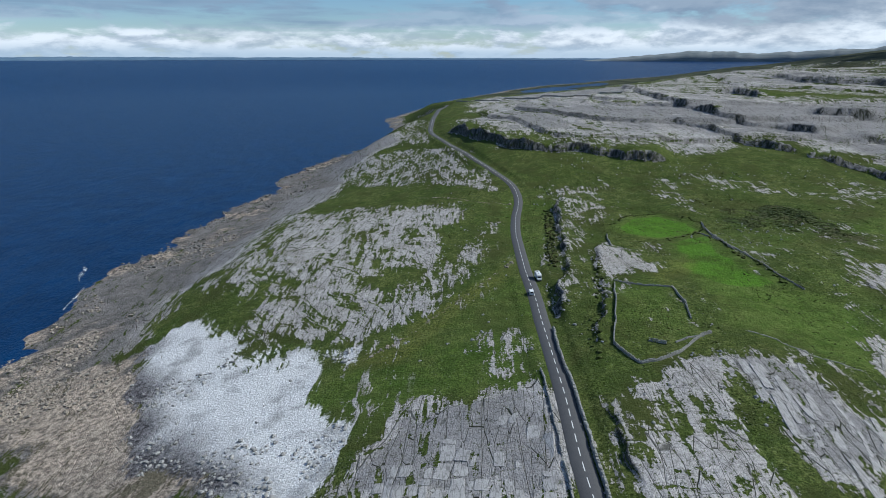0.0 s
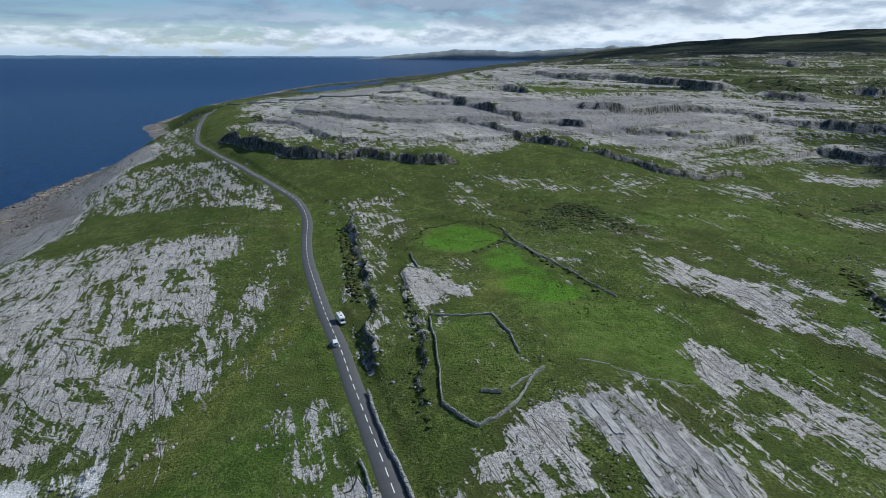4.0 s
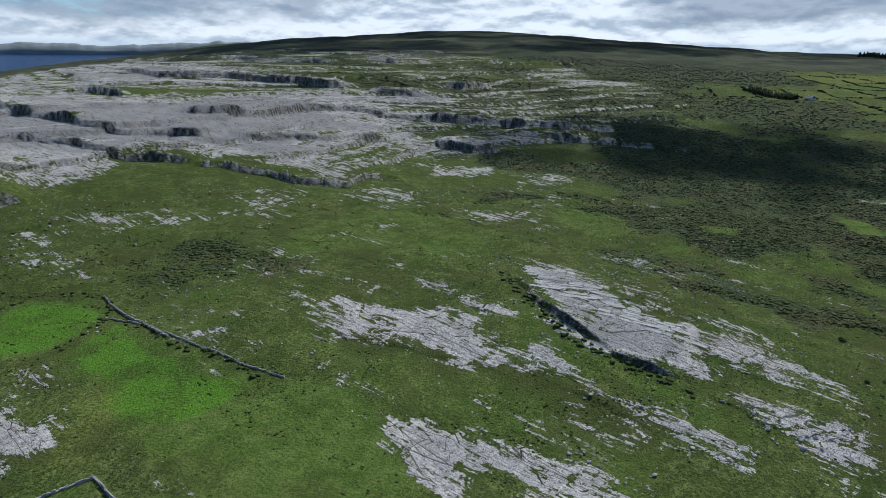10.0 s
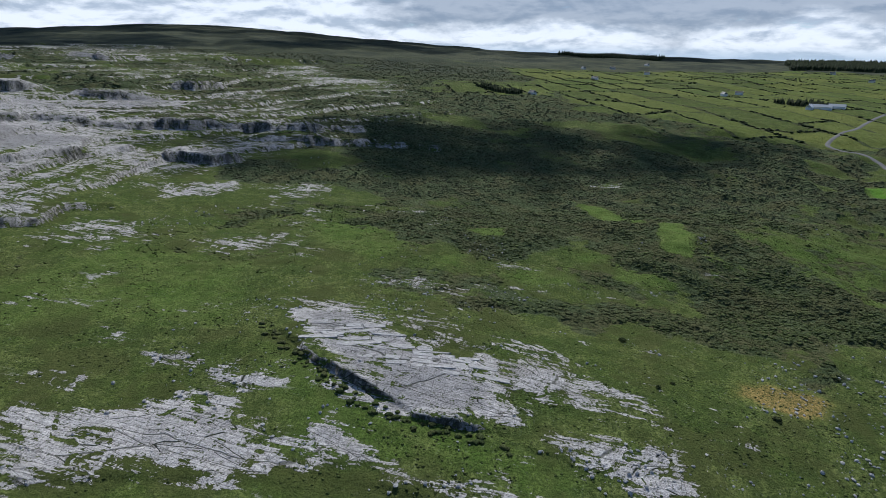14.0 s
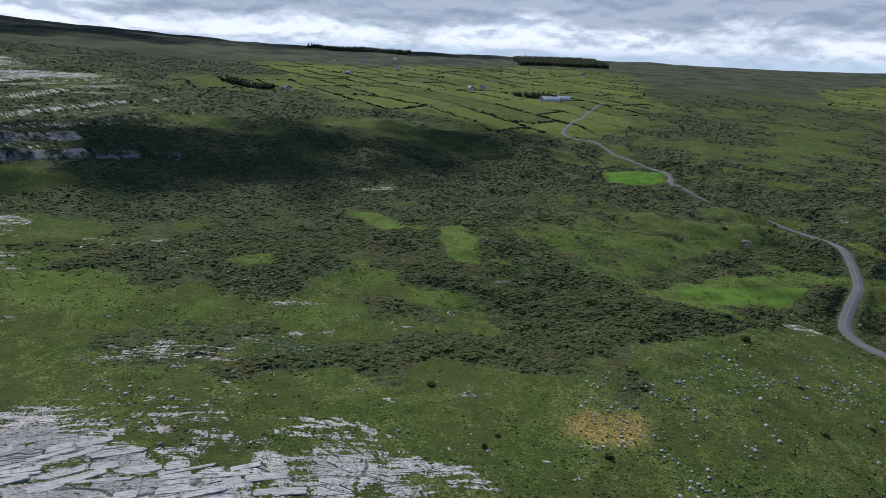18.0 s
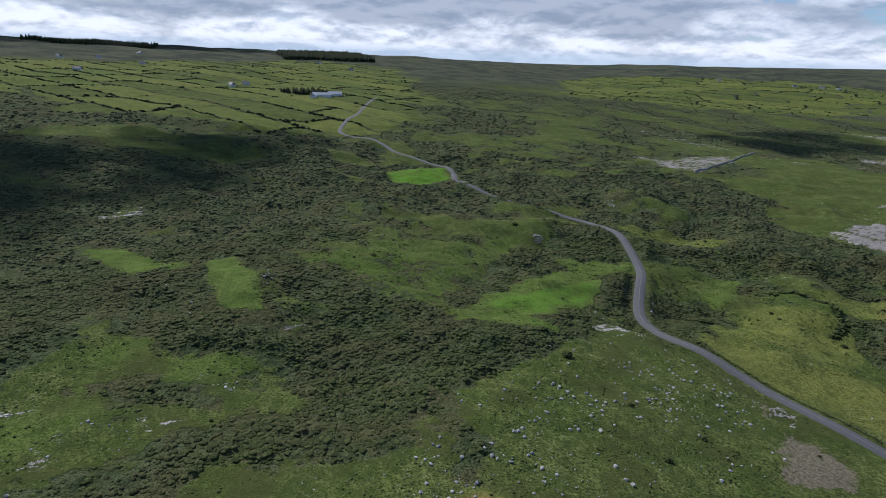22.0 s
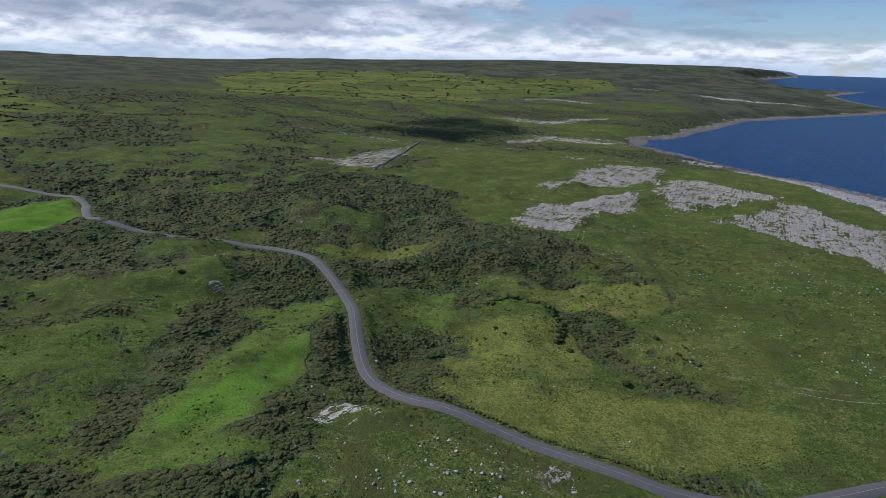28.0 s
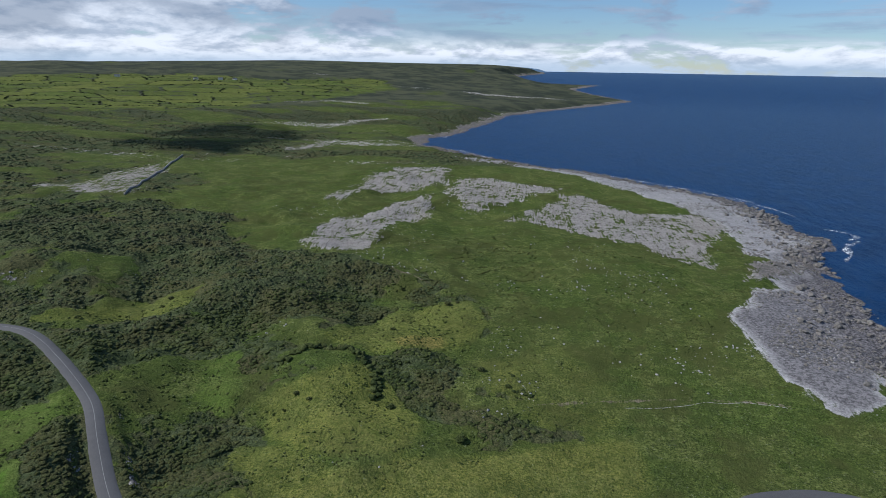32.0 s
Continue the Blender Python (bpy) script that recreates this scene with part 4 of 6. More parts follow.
def cover_of(x, y, slope):
    """How much of each cover the ground bears: two sets of three values from 0 to 1."""
    r = np.hypot(x - HUB[0], y - HUB[1])
    wob = rough(x, y, 24, 51, 4) * 7 + rough(x, y, 85, 52, 3) * 7 * (r > 60)
    patch = rough(x, y, 30, 53, 4)
    c, s = math.cos(radians(-8)), math.sin(radians(-8))
    grainy = rough((x * c - y * s) * 4.5, x * s + y * c, 60, 54, 4)
    rock, lush, scrub = np.zeros(x.shape), np.zeros(x.shape), np.zeros(x.shape)
    shingle, dry, bare = np.zeros(x.shape), np.zeros(x.shape), np.zeros(x.shape)
    turf = np.zeros(x.shape)
    kinds = {"turf": turf, "rock": rock, "lush": lush, "scrub": scrub, "shingle": shingle, "dry": dry, "bare": bare}
    edges = {"turf": (-5, 6, 0.5), "rock": (-7, 7, 0.9), "lush": (-6, 5, 0.5), "scrub": (-12, 14, 2.0), "shingle": (-7, 7, 1.1), "dry": (-6, 1, 0.15), "bare": (-6, 6, 0.9)}
    for kind, much, ring in COVERS:
        lo, hi, ragged = edges[kind]
        k = kinds[kind]
        box = np.array(ring)
        (x0, y0), (x1, y1) = box.min(0) - 40, box.max(0) + 40
        at = (x > x0) & (x < x1) & (y > y0) & (y < y1)
        far = np.maximum(1, r[at] / 450)
        k[at] = np.maximum(k[at], much * smooth(lo * far, hi * far, inside(x[at], y[at], ring) + wob[at] * ragged))
    rock[:] = rock * np.clip(1.12 - 0.42 * np.maximum(patch, -0.2) * (rock < 0.97) - 0.20 * np.maximum(grainy, 0), 0, 1)
    # outcrops breaking through the turf
    for much, ring in OUTCROPS:
        at = inside(x, y, ring)
        rock[:] = np.maximum(rock, smooth(-15, 25, at) * (1 - 0.8 * lush) * (much + 0.34 * patch + 0.22 * grainy))
    for line, wide in PATHS:
        line = [tuple(p) for p in curve(line, 6.0)[0]]
        box = np.array(line)
        (x0, y0), (x1, y1) = box.min(0) - 20, box.max(0) + 20
        at = (x > x0) & (x < x1) & (y > y0) & (y < y1)
        dist, _, _ = to_line(x[at], y[at], line)
        bare[at] = np.maximum(bare[at], 0.5 * (1 - smooth(wide * 0.5, wide * 1.3, dist + wob[at] * 0.1)))
    # far farmland: a patchwork of fields between hedges
    farm = np.zeros(x.shape)
    for ring in FARMS:
        farm = np.maximum(farm, smooth(-30, 30, inside(x, y, ring) + wob * 4))
    u, v, tone = fields(x, y)
    lush[:] = np.maximum(lush, farm * np.where(tone > 0.3, 0.30 + 0.45 * tone, 0.10))
    dry[:] = np.maximum(dry, farm * (0.12 + 0.38 * (tone > 0.45) * tone))
    hedge = (np.minimum(np.minimum(u, 1 - u) * FIELD[0], np.minimum(v, 1 - v) * FIELD[1]) < 4.5)
    scrub[:] = np.where(farm > 0.3, np.where(hedge, 1.0, 0.0), scrub)
    middle = smooth(-10, 40, inside(x, y, [(120, 300), (330, 255), (480, 190), (520, 330), (430, 400), (330, 420), (200, 470), (120, 440)]))
    scrub[:] = np.maximum(scrub, middle * (0.30 + 0.5 * rough(x, y, 40, 62, 4)) * (1 - lush))
    # heath over all other inland slopes
    inland = smooth(430, 640, x + rough(x, y, 300, 61, 3) * 130) * smooth(-1500, -300, y) * (farm < 0.3)
    scrub[:] = np.maximum(scrub, inland * (0.80 + 0.35 * rough(x, y, 120, 63, 3)))
    scrub[:] = np.maximum(scrub, smooth(1500, 2300, r) * (farm < 0.3) * (0.8 + 0.4 * rough(x, y, 200, 64, 3)))
    east = smooth(0, 60, inside(x, y, [(300, 120), (520, 260), (900, 300), (900, -420), (420, -420), (250, -330), (300, -210), (300, -60)]))
    scrub[:] = np.maximum(scrub, east * (0.78 + 0.5 * rough(x, y, 60, 65, 3)))
    # thickets winding between the hummocks and meadows of the south
    thicket = smooth(0, 40, inside(x, y, [(215, -140), (300, -50), (420, 60), (620, 120), (950, -300), (700, -430), (420, -380), (285, -345), (200, -270)]))
    scrub[:] = np.maximum(scrub, thicket * (0.80 - 2.1 * np.abs(rough(x, y, 62, 85, 4))) * (1 - 0.9 * np.clip(np.maximum(lush, dry), 0, 1)))
    north = smooth(0, 80, inside(x, y, TERRACES) + rough(x, y, 90, 67, 4) * 50)
    bared = smooth(-14, 30, inside(x, y, PAVED) + rough(x, y, 70, 67, 4) * 22)
    lev = lie(x, y)[2]
    fr = lev - np.floor(lev) + 0.05 * rough(x, y, 60, 74, 3)
    foot = np.maximum(smooth(0.70, 0.82, fr) * (fr < 0.875), smooth(0.30, 0.37, fr) * (fr < 0.41)) * smooth(-0.25, 0.15, rough(x, y, 180, 75, 3))
    bed = np.floor(lev + 0.13).astype(np.int64)
    stony = bared * (0.92 + 0.42 * (lattice(bed, bed * 0, 73) - 0.55) + 0.26 * rough(x, y, 150, 71, 3) + 0.08 * grainy - 0.12 * smooth(1300, 2200, r)) + (1 - bared) * (0.26 + 0.40 * rough(x, y, 120, 72, 4))
    stony = stony - 0.75 * foot
    rock[:] = np.maximum(rock, north * np.clip(np.maximum(stony, smooth(0.35, 0.7, slope) * 0.9), 0, 1.2))
    rock[:] = np.maximum(rock, smooth(0.55, 0.95, slope) * (r < 1500) * 0.9)
    scrub[:] = scrub * (1 - np.clip(dry * 1.2, 0, 1))
    rock[:] = rock * (1 - (dry > 0.6))
    scrub[:] = (scrub - (np.where(y < -90, 1.1, 0.75) * np.maximum(rough(x, y, 75, 57, 4) - 0.04, 0) + np.where(y < -90, 0.65, 0.3) * np.maximum(rough(x, y, 26, 58, 3), 0)) * (farm < 0.3) * (r < 1500)) * (1 - lush * (farm < 0.3)) * (1 - np.clip(rock * 1.3, 0, 1))
    rock[:] = rock * (1 - turf * (0.9 + 0.4 * patch)).clip(0, 1)
    shingle[:] = shingle * (1 - 0.8 * turf)
    scrub[:] = scrub * (1 - turf)
    d = inside(x, y, LAND) + rough(x, y, 60, 41, 4) * 5
    strip = 1 - smooth(14, 36, d + wob)
    rock = np.maximum(rock, strip)
    bare = np.maximum(bare, np.clip(1 - smooth(20, 70, d + wob * 1.5), 0, 1) * np.clip(0.62 + 0.4 * patch, 0, 1) * (rock > 0.4) * (1 - 0.75 * shingle))
    # the southern shore: dark weathered rock and grey boulders, with a lighter storm beach
    tide = np.where(y < -100, (1 - smooth(18, 60, d + wob * 1.6)) * np.where(y < -900, 0.5, 1.0) * np.clip(0.85 + 0.7 * patch, 0, 1), 0)
    shingle = np.maximum(shingle, tide)
    bare = np.where(y < -100, np.maximum(np.maximum(np.clip(1 - smooth(6, 40, d + wob), 0, 1), shingle * 0.72), bare), bare)
    plain = smooth(-650, -900, y) * (farm < 0.3)
    scrub = np.maximum(scrub, plain * (0.48 + 0.9 * rough(x * 0.6, y * 1.4, 110, 66, 4)))
    rock = np.maximum(rock, plain * smooth(0.55, 0.95, rough(x * 0.5, y * 1.8, 200, 68, 4)) * 0.55 * (1 - smooth(1200, 2000, x)) * (1 - smooth(2600, 3400, r)))
    far_moor = smooth(1700, 2600, r) * (farm < 0.3)
    lush = lush * (1 - far_moor)
    return np.stack([rock, lush, scrub], -1), np.stack([shingle, dry, bare], -1)


ROAD = [(-37, 1130), (-43, 980), (-45, 879), (-45, 781), (-42, 713), (-28, 656), (-14, 604), (6, 531), (22, 487), (34, 454), (38, 430), (38, 406), (34, 375), (31.5, 343), (31, 308), (31, 270),
        (32, 239), (32, 214), (32.5, 188), (33, 160), (33, 116), (38, 60), (55, 0), (85, -70), (120, -138), (146, -166), (162, -173), (177, -172), (192, -166), (209, -150), (230, -130), (254, -118),
        (276, -115.5), (316, -115.5), (352, -115.5), (367, -118), (382, -124), (394, -134), (411, -153), (431, -176), (458, -197), (489, -217), (517, -229), (541, -230), (567, -220), (598, -201), (626, -187), (651, -180)]
ROAD_INLAND = [(651, -180), (672, -187), (710, -207), (753, -233), (795, -242), (837, -231), (871, -220), (905, -219), (960, -205), (1004, -196), (1059, -227), (1129, -274), (1242, -342), (1330, -400)]


def road_level(at):
    z = terrain(at[:, 0], at[:, 1], False)
    k = np.ones(15) / 15
    return np.convolve(np.pad(z, 7, mode="edge"), k, "valid") + 0.15


def bed_road(x, y, z):
    """Levels the ground under and beside the roads."""
    z = z.copy()
    for line in (ROAD, ROAD_INLAND):
        at, _ = curve(line, 2.0)
        level = road_level(at)
        (x0, y0), (x1, y1) = at.min(0) - 15, at.max(0) + 15
        near = np.nonzero((x > x0) & (x < x1) & (y > y0) & (y < y1))
        px, py = x[near], y[near]
        best, lev = np.full(px.shape, 1e9), np.zeros(px.shape)
        for (ax, ay), lz in zip(at, level):
            sel = np.nonzero((np.abs(px - ax) < 14) & (np.abs(py - ay) < 14))[0]
            d = np.hypot(px[sel] - ax, py[sel] - ay)
            hit = d < best[sel]
            best[sel[hit]], lev[sel[hit]] = d[hit], lz
        f = 1 - smooth(4.0, 10.0, best)
        z[near] = z[near] * (1 - f) + (lev - 0.35) * f
    return z


spokes = np.radians(np.concatenate([np.arange(-48, 218, 0.26), np.arange(218, 311, 3.0)]))
rings = np.concatenate([np.linspace(1, 88, 12), 92 * np.exp(np.linspace(0, math.log(4880 / 92), 660))])
R, B = np.meshgrid(rings, spokes, indexing="ij")
GX, GY = HUB[0] + R * np.sin(B), HUB[1] + R * np.cos(B)
GZ = terrain(GX, GY)
GZ = bed_road(GX, GY, GZ)
dr, db = np.gradient(GZ, axis=0) / np.gradient(rings)[:, None], np.gradient(GZ, axis=1) / (np.gradient(spokes)[None] * np.maximum(R, 1))
COVER = cover_of(GX, GY, np.hypot(dr, db))
# tussocks and thickets stand up from the turf, slabs a little too
GZ = GZ + smooth(0.4, 0.8, COVER[0][..., 2]) * (0.7 + rough(GX, GY, 5.5, 35, 2)) * 1.0 * (R < 1200)
GZ = GZ + smooth(0.4, 0.7, COVER[0][..., 0]) * (0.3 + 0.15 * rough(GX, GY, 5, 36, 2)) * (R < 900) * (GZ > 1)
GZ = bed_road(GX, GY, GZ)


def on_grid(values, x, y):
    """Reads a value of the ground sheet at x, y."""
    r = np.clip(np.hypot(x - HUB[0], y - HUB[1]), rings[0], rings[-2])
    b = np.mod(np.arctan2(x - HUB[0], y - HUB[1]) - spokes[0], 2 * math.pi) + spokes[0]
    i = np.clip(np.searchsorted(rings, r) - 1, 0, len(rings) - 2)
    j = np.clip(np.searchsorted(spokes, b) - 1, 0, len(spokes) - 2)
    u = (r - rings[i]) / (rings[i + 1] - rings[i])
    v = np.clip((b - spokes[j]) / (spokes[j + 1] - spokes[j]), 0, 1)
    if values.ndim == 3:
        u, v = u[..., None], v[..., None]
    return (values[i, j] * (1 - u) + values[i + 1, j] * u) * (1 - v) + (values[i, j + 1] * (1 - u) + values[i + 1, j + 1] * u) * v


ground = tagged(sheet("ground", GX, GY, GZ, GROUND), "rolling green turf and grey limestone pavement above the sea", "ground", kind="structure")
for name, values in zip(("cover", "cover_more"), COVER):
    layer = ground.data.attributes.new(name, "FLOAT_COLOR", "POINT")
    layer.data.foreach_set("color", np.concatenate([values, np.ones((*GX.shape, 1))], -1).astype(np.float32).ravel())

# far ground inland, by distance from the middle: where haze greys the heath colour
far_haze = smooth(1150, 2100, R + rough(GX, GY, 500, 88, 4) * 350) * (COVER[0][..., 1] < 0.4)
layer = ground.data.attributes.new("far_haze", "FLOAT_COLOR", "POINT")
layer.data.foreach_set("color", np.repeat(far_haze[..., None], 4, -1).astype(np.float32).ravel())

sea_r = np.concatenate([np.linspace(1, 100, 4), np.linspace(150, 4890, 160)])
R, B = np.meshgrid(sea_r, np.radians(np.arange(0, 360, 1.0)), indexing="ij")
sea = tagged(sheet("water", HUB[0] + R * np.sin(B), HUB[1] + R * np.cos(B), sea_lift(R), SEA), "deep blue open sea with small waves", "sea", kind="structure")




def ribbon(name, line, offsets, lift, mat, step=2.0):
    """A strip that follows the ground along a line; offsets run across it."""
    at, s = curve(line, step)
    d = np.gradient(at, axis=0)
    d /= np.linalg.norm(d, axis=1)[:, None]
    left = np.c_[-d[:, 1], d[:, 0]]
    x = at[:, :1] + left[:, :1] * np.array(offsets)[None]
    y = at[:, 1:] + left[:, 1:] * np.array(offsets)[None]
    z = road_level(at)[:, None] + np.array(lift)[None]
    return sheet(name, x, y, z, mat, closed=False)


road = tagged(ribbon("road", ROAD, (-3.4, -2.6, 0, 2.6, 3.4), (-0.6, 0, 0.05, 0, -0.6), ASPHALT), "narrow grey asphalt coast road with dashed centre line", "road", kind="structure")
inland = tagged(ribbon("road_inland", ROAD_INLAND, (-3.4, -2.6, 0, 2.6, 3.4), (-0.6, 0, 0.05, 0, -0.6), ASPHALT), "grey asphalt road winding inland", "road", kind="structure")


# ---- builders ----
def part(name, bm, mat, parent=None, label=""):
    """Links a bmesh as one mesh object under a thing or a part."""
    mesh = bpy.data.meshes.new(name)
    bm.to_mesh(mesh)
    bm.free()
    mesh.materials.append(mat)
    ob = new(name, mesh)
    ob.parent = parent
    return tagged(ob, label)


def ground_at(x, y):
    return float(on_grid(GZ, np.array([float(x)]), np.array([float(y)]))[0])


def merged(name, verts, faces, mat, flat=True):
    """One mesh from many like pieces: verts (n, v, 3), faces (f, 3) of one piece, or (n, f, 3)."""
    n, v, _ = verts.shape
    tris = (np.asarray(faces)[None] + (np.arange(n) * v)[:, None, None]).reshape(-1, 3)
    mesh = bpy.data.meshes.new(name)
    mesh.vertices.add(n * v)
    mesh.vertices.foreach_set("co", verts.astype(np.float32).ravel())
    mesh.loops.add(tris.size)
    mesh.loops.foreach_set("vertex_index", tris.ravel().astype(np.int32))
    mesh.polygons.add(len(tris))
    mesh.polygons.foreach_set("loop_start", np.arange(0, tris.size, 3, dtype=np.int32))
    mesh.polygons.foreach_set("use_smooth", np.full(len(tris), not flat))
    mesh.update(calc_edges=True)
    mesh.materials.append(mat)
    return new(name, mesh)


rng = np.random.default_rng(7)


def lump(level, jag, seed):
    """A lumpy closed form about one metre across: vertices and triangles."""
    bm = bmesh.new()
    bmesh.ops.create_icosphere(bm, subdivisions=level, radius=0.5)
    v = np.array([p.co[:] for p in bm.verts])
    f = np.array([[p.index for p in q.verts] for q in bm.faces])
    bm.free()
    g = np.random.default_rng(seed)
    return v * (1 + jag * (g.random((len(v), 1)) - 0.5) * 2), f


def place(shapes, x, y, z, size, squash, turn, sink=0.25):
    """Copies of lumps set on the ground."""
    n = len(x)
    v = np.stack(shapes)[rng.integers(0, len(shapes), n)]
    stretch = 1 + 0.45 * (rng.random((n, 1)) - 0.5)
    vx, vy, vz = v[..., 0] * stretch, v[..., 1] / stretch, v[..., 2]
    c, s = np.cos(turn)[:, None], np.sin(turn)[:, None]
    wide = size[:, None]
    return np.stack([x[:, None] + (vx * c - vy * s) * wide, y[:, None] + (vx * s + vy * c) * wide,
                     z[:, None] + (vz + 0.5 - sink) * wide * squash[:, None]], -1)


def heights(x, y):
    return on_grid(GZ, x, y)


def stone_material(name, a, b):
    m, n, bsdf = material(name, 0.92)
    at = n.add("ShaderNodeNewGeometry")
    pos = at.outputs["Position"]
    c = n.mix(n.ramp(n.noise(pos, 1.2, 5, 0.7), 0.3, 0.7), a, b)
    c = n.mix(n.ramp(n.noise(pos, 5.0, 4, 0.7), 0.5, 0.75, 0, 0.6), c, (0.10, 0.10, 0.09))
    c = n.mix(n.math("MULTIPLY", at.outputs["Random Per Island"], 0.45), c, (0.20, 0.19, 0.17))
    n.put(bsdf.inputs["Base Color"], c)
    n.put(bsdf.inputs["Normal"], n.add("ShaderNodeBump", {"Strength": 0.6, "Distance": 0.2, "Height": n.noise(pos, 2.5, 5, 0.7)}).outputs[0])
    return m


def leaf_material(name, a, b, c):
    m, n, bsdf = material(name, 0.8)
    geo = n.add("ShaderNodeNewGeometry")
    pos = geo.outputs["Position"]
    leaves = n.noise(pos, 2.6, 6, 0.78)
    col = n.mix(geo.outputs["Random Per Island"], a, b)
    col = n.mix(n.ramp(n.noise(pos, 0.03, 3), 0.4, 0.65, 0, 0.7), col, c)
    # shade of leaf crevices painted dark, raised leaves painted pale, following the bump
    col = n.mix(n.ramp(leaves, 0.38, 0.56, 0.72, 0.0), col, (0.014, 0.017, 0.007))
    col = n.mix(n.ramp(leaves, 0.56, 0.70, 0.0, 0.55), col, (0.190, 0.210, 0.110))
    n.put(bsdf.inputs["Base Color"], col)
    n.put(bsdf.inputs["Specular IOR Level"], 0.08)
    bump = n.add("ShaderNodeBump", {"Strength": 0.8, "Distance": 0.4, "Height": leaves}).outputs[0]
    n.put(bsdf.inputs["Normal"], bump)
    glow = n.add("ShaderNodeBsdfTranslucent", {"Color": col, "Normal": bump})
    both = n.add("ShaderNodeMixShader", {0: 0.4, 1: bsdf.outputs[0], 2: glow.outputs[0]})
    n.add("ShaderNodeOutputMaterial", {0: both.outputs[0]}).is_active_output = True
    return m


def plain_material(name, color, roughness=0.5, metallic=0.0):
    m, n, bsdf = material(name, roughness)
    at = n.add("ShaderNodeNewGeometry").outputs["Position"]
    n.put(bsdf.inputs["Base Color"], n.mix(n.noise(at, 2.0, 4), color, tuple(v * 0.8 for v in color)))
    n.put(bsdf.inputs["Metallic"], metallic)
    return m


LIMESTONE = stone_material("weathered_limestone", (0.27, 0.265, 0.26), (0.48, 0.47, 0.46))
WALLSTONE = stone_material("lichened_wall_stone", (0.22, 0.215, 0.20), (0.46, 0.45, 0.42))
SHORE_ROCK = stone_material("dark_shore_rock", (0.055, 0.052, 0.048), (0.22, 0.20, 0.18))
FORESHORE = stone_material("brown_foreshore_rock", (0.14, 0.12, 0.095), (0.46, 0.39, 0.30))
LEAVES = leaf_material("dense_scrub_leaves", (0.054, 0.080, 0.024), (0.148, 0.182, 0.060), (0.120, 0.120, 0.052))
TUSSOCK = leaf_material("tussock_blades", (0.060, 0.092, 0.022), (0.150, 0.185, 0.056), (0.130, 0.138, 0.044))
# same scrub, paler: colour lightened to offset the self-shaded sides of far bushes
BRIGHTENED_SCRUB = leaf_material("brightened_far_scrub_leaves", (0.088, 0.112, 0.046), (0.170, 0.195, 0.092), (0.135, 0.130, 0.072))
FAR_LEAVES = leaf_material("hedge_leaves", (0.026, 0.042, 0.018), (0.050, 0.072, 0.028), (0.044, 0.058, 0.026))
WORN_LINE = plain_material("worn_road_paint", (0.26, 0.26, 0.25), 0.8)
WHITE_LINE = plain_material("road_paint", (0.72, 0.72, 0.70), 0.7)


# ---- road markings ----
def dashes(road_ob, line, first, last, wide=0.13, mark=3.6, period=6.0):
    at, s = curve(line, 2.0)
    z = road_level(at) + 0.062
    for k, d in enumerate(np.arange(first, min(last, s[-1] - mark), period)):
        ends = [np.array([np.interp(q, s, at[:, 0]), np.interp(q, s, at[:, 1]), np.interp(q, s, z)]) for q in (d, d + mark)]
        run = (ends[1] - ends[0])[:2]
        side = np.array([-run[1], run[0], 0]) / np.linalg.norm(run) * wide
        bm = bmesh.new()
        low = [bm.verts.new(p) for p in (ends[0] - side, ends[1] - side, ends[1] + side, ends[0] + side)]
        top = [bm.verts.new(p.co + Vector((0, 0, 0.012))) for p in low]
        bm.faces.new(top)
        for a in range(4):
            bm.faces.new((low[a], low[(a + 1) % 4], top[(a + 1) % 4], top[a]))
        part("centre_dash", bm, WHITE_LINE, road_ob)


dashes(road, ROAD, 300, 1140)
line_at, line_s = curve(ROAD, 2.0)
south = line_at[(line_s > 1383) & (line_s < 1873)][::4]
tagged(ribbon("centre_line", [tuple(p) for p in south], (-0.07, 0.0, 0.07), (0.066, 0.068, 0.066), WORN_LINE), "thin worn white centre line").parent = road

# ---- scrub, thousands of low bushes ----
def dome(level, jag, seed):
    """The upper part of a lump, for what is rooted in the ground."""
    v, f = lump(level, jag, seed)
    low = lump(level, 0, 0)[0][:, 2] < -0.28
    return v, f[~low[f].any(1)]


bushes = [lump(2, 0.34, s)[0] for s in range(8)]
bush_faces = lump(2, 0, 0)[1]
dome_faces, far_dome_faces = dome(2, 0, 0)[1], dome(1, 0, 0)[1]


def scatter(n, r0, r1, b0, b1, power=1.0):
    r = r0 + (r1 - r0) * rng.random(n) ** power
    b = np.radians(b0 + (b1 - b0) * rng.random(n))
    return HUB[0] + r * np.sin(b), HUB[1] + r * np.cos(b), r


def covers(x, y):
    a, b = [np.moveaxis(on_grid(c, x, y), -1, 0) for c in COVER]
    return dict(zip(("rock", "lush", "scrub", "shingle", "dry", "bare"), (*a, *b)))


def off_road(x, y):
    return np.minimum(to_line(x, y, ROAD)[0], to_line(x, y, ROAD_INLAND)[0])


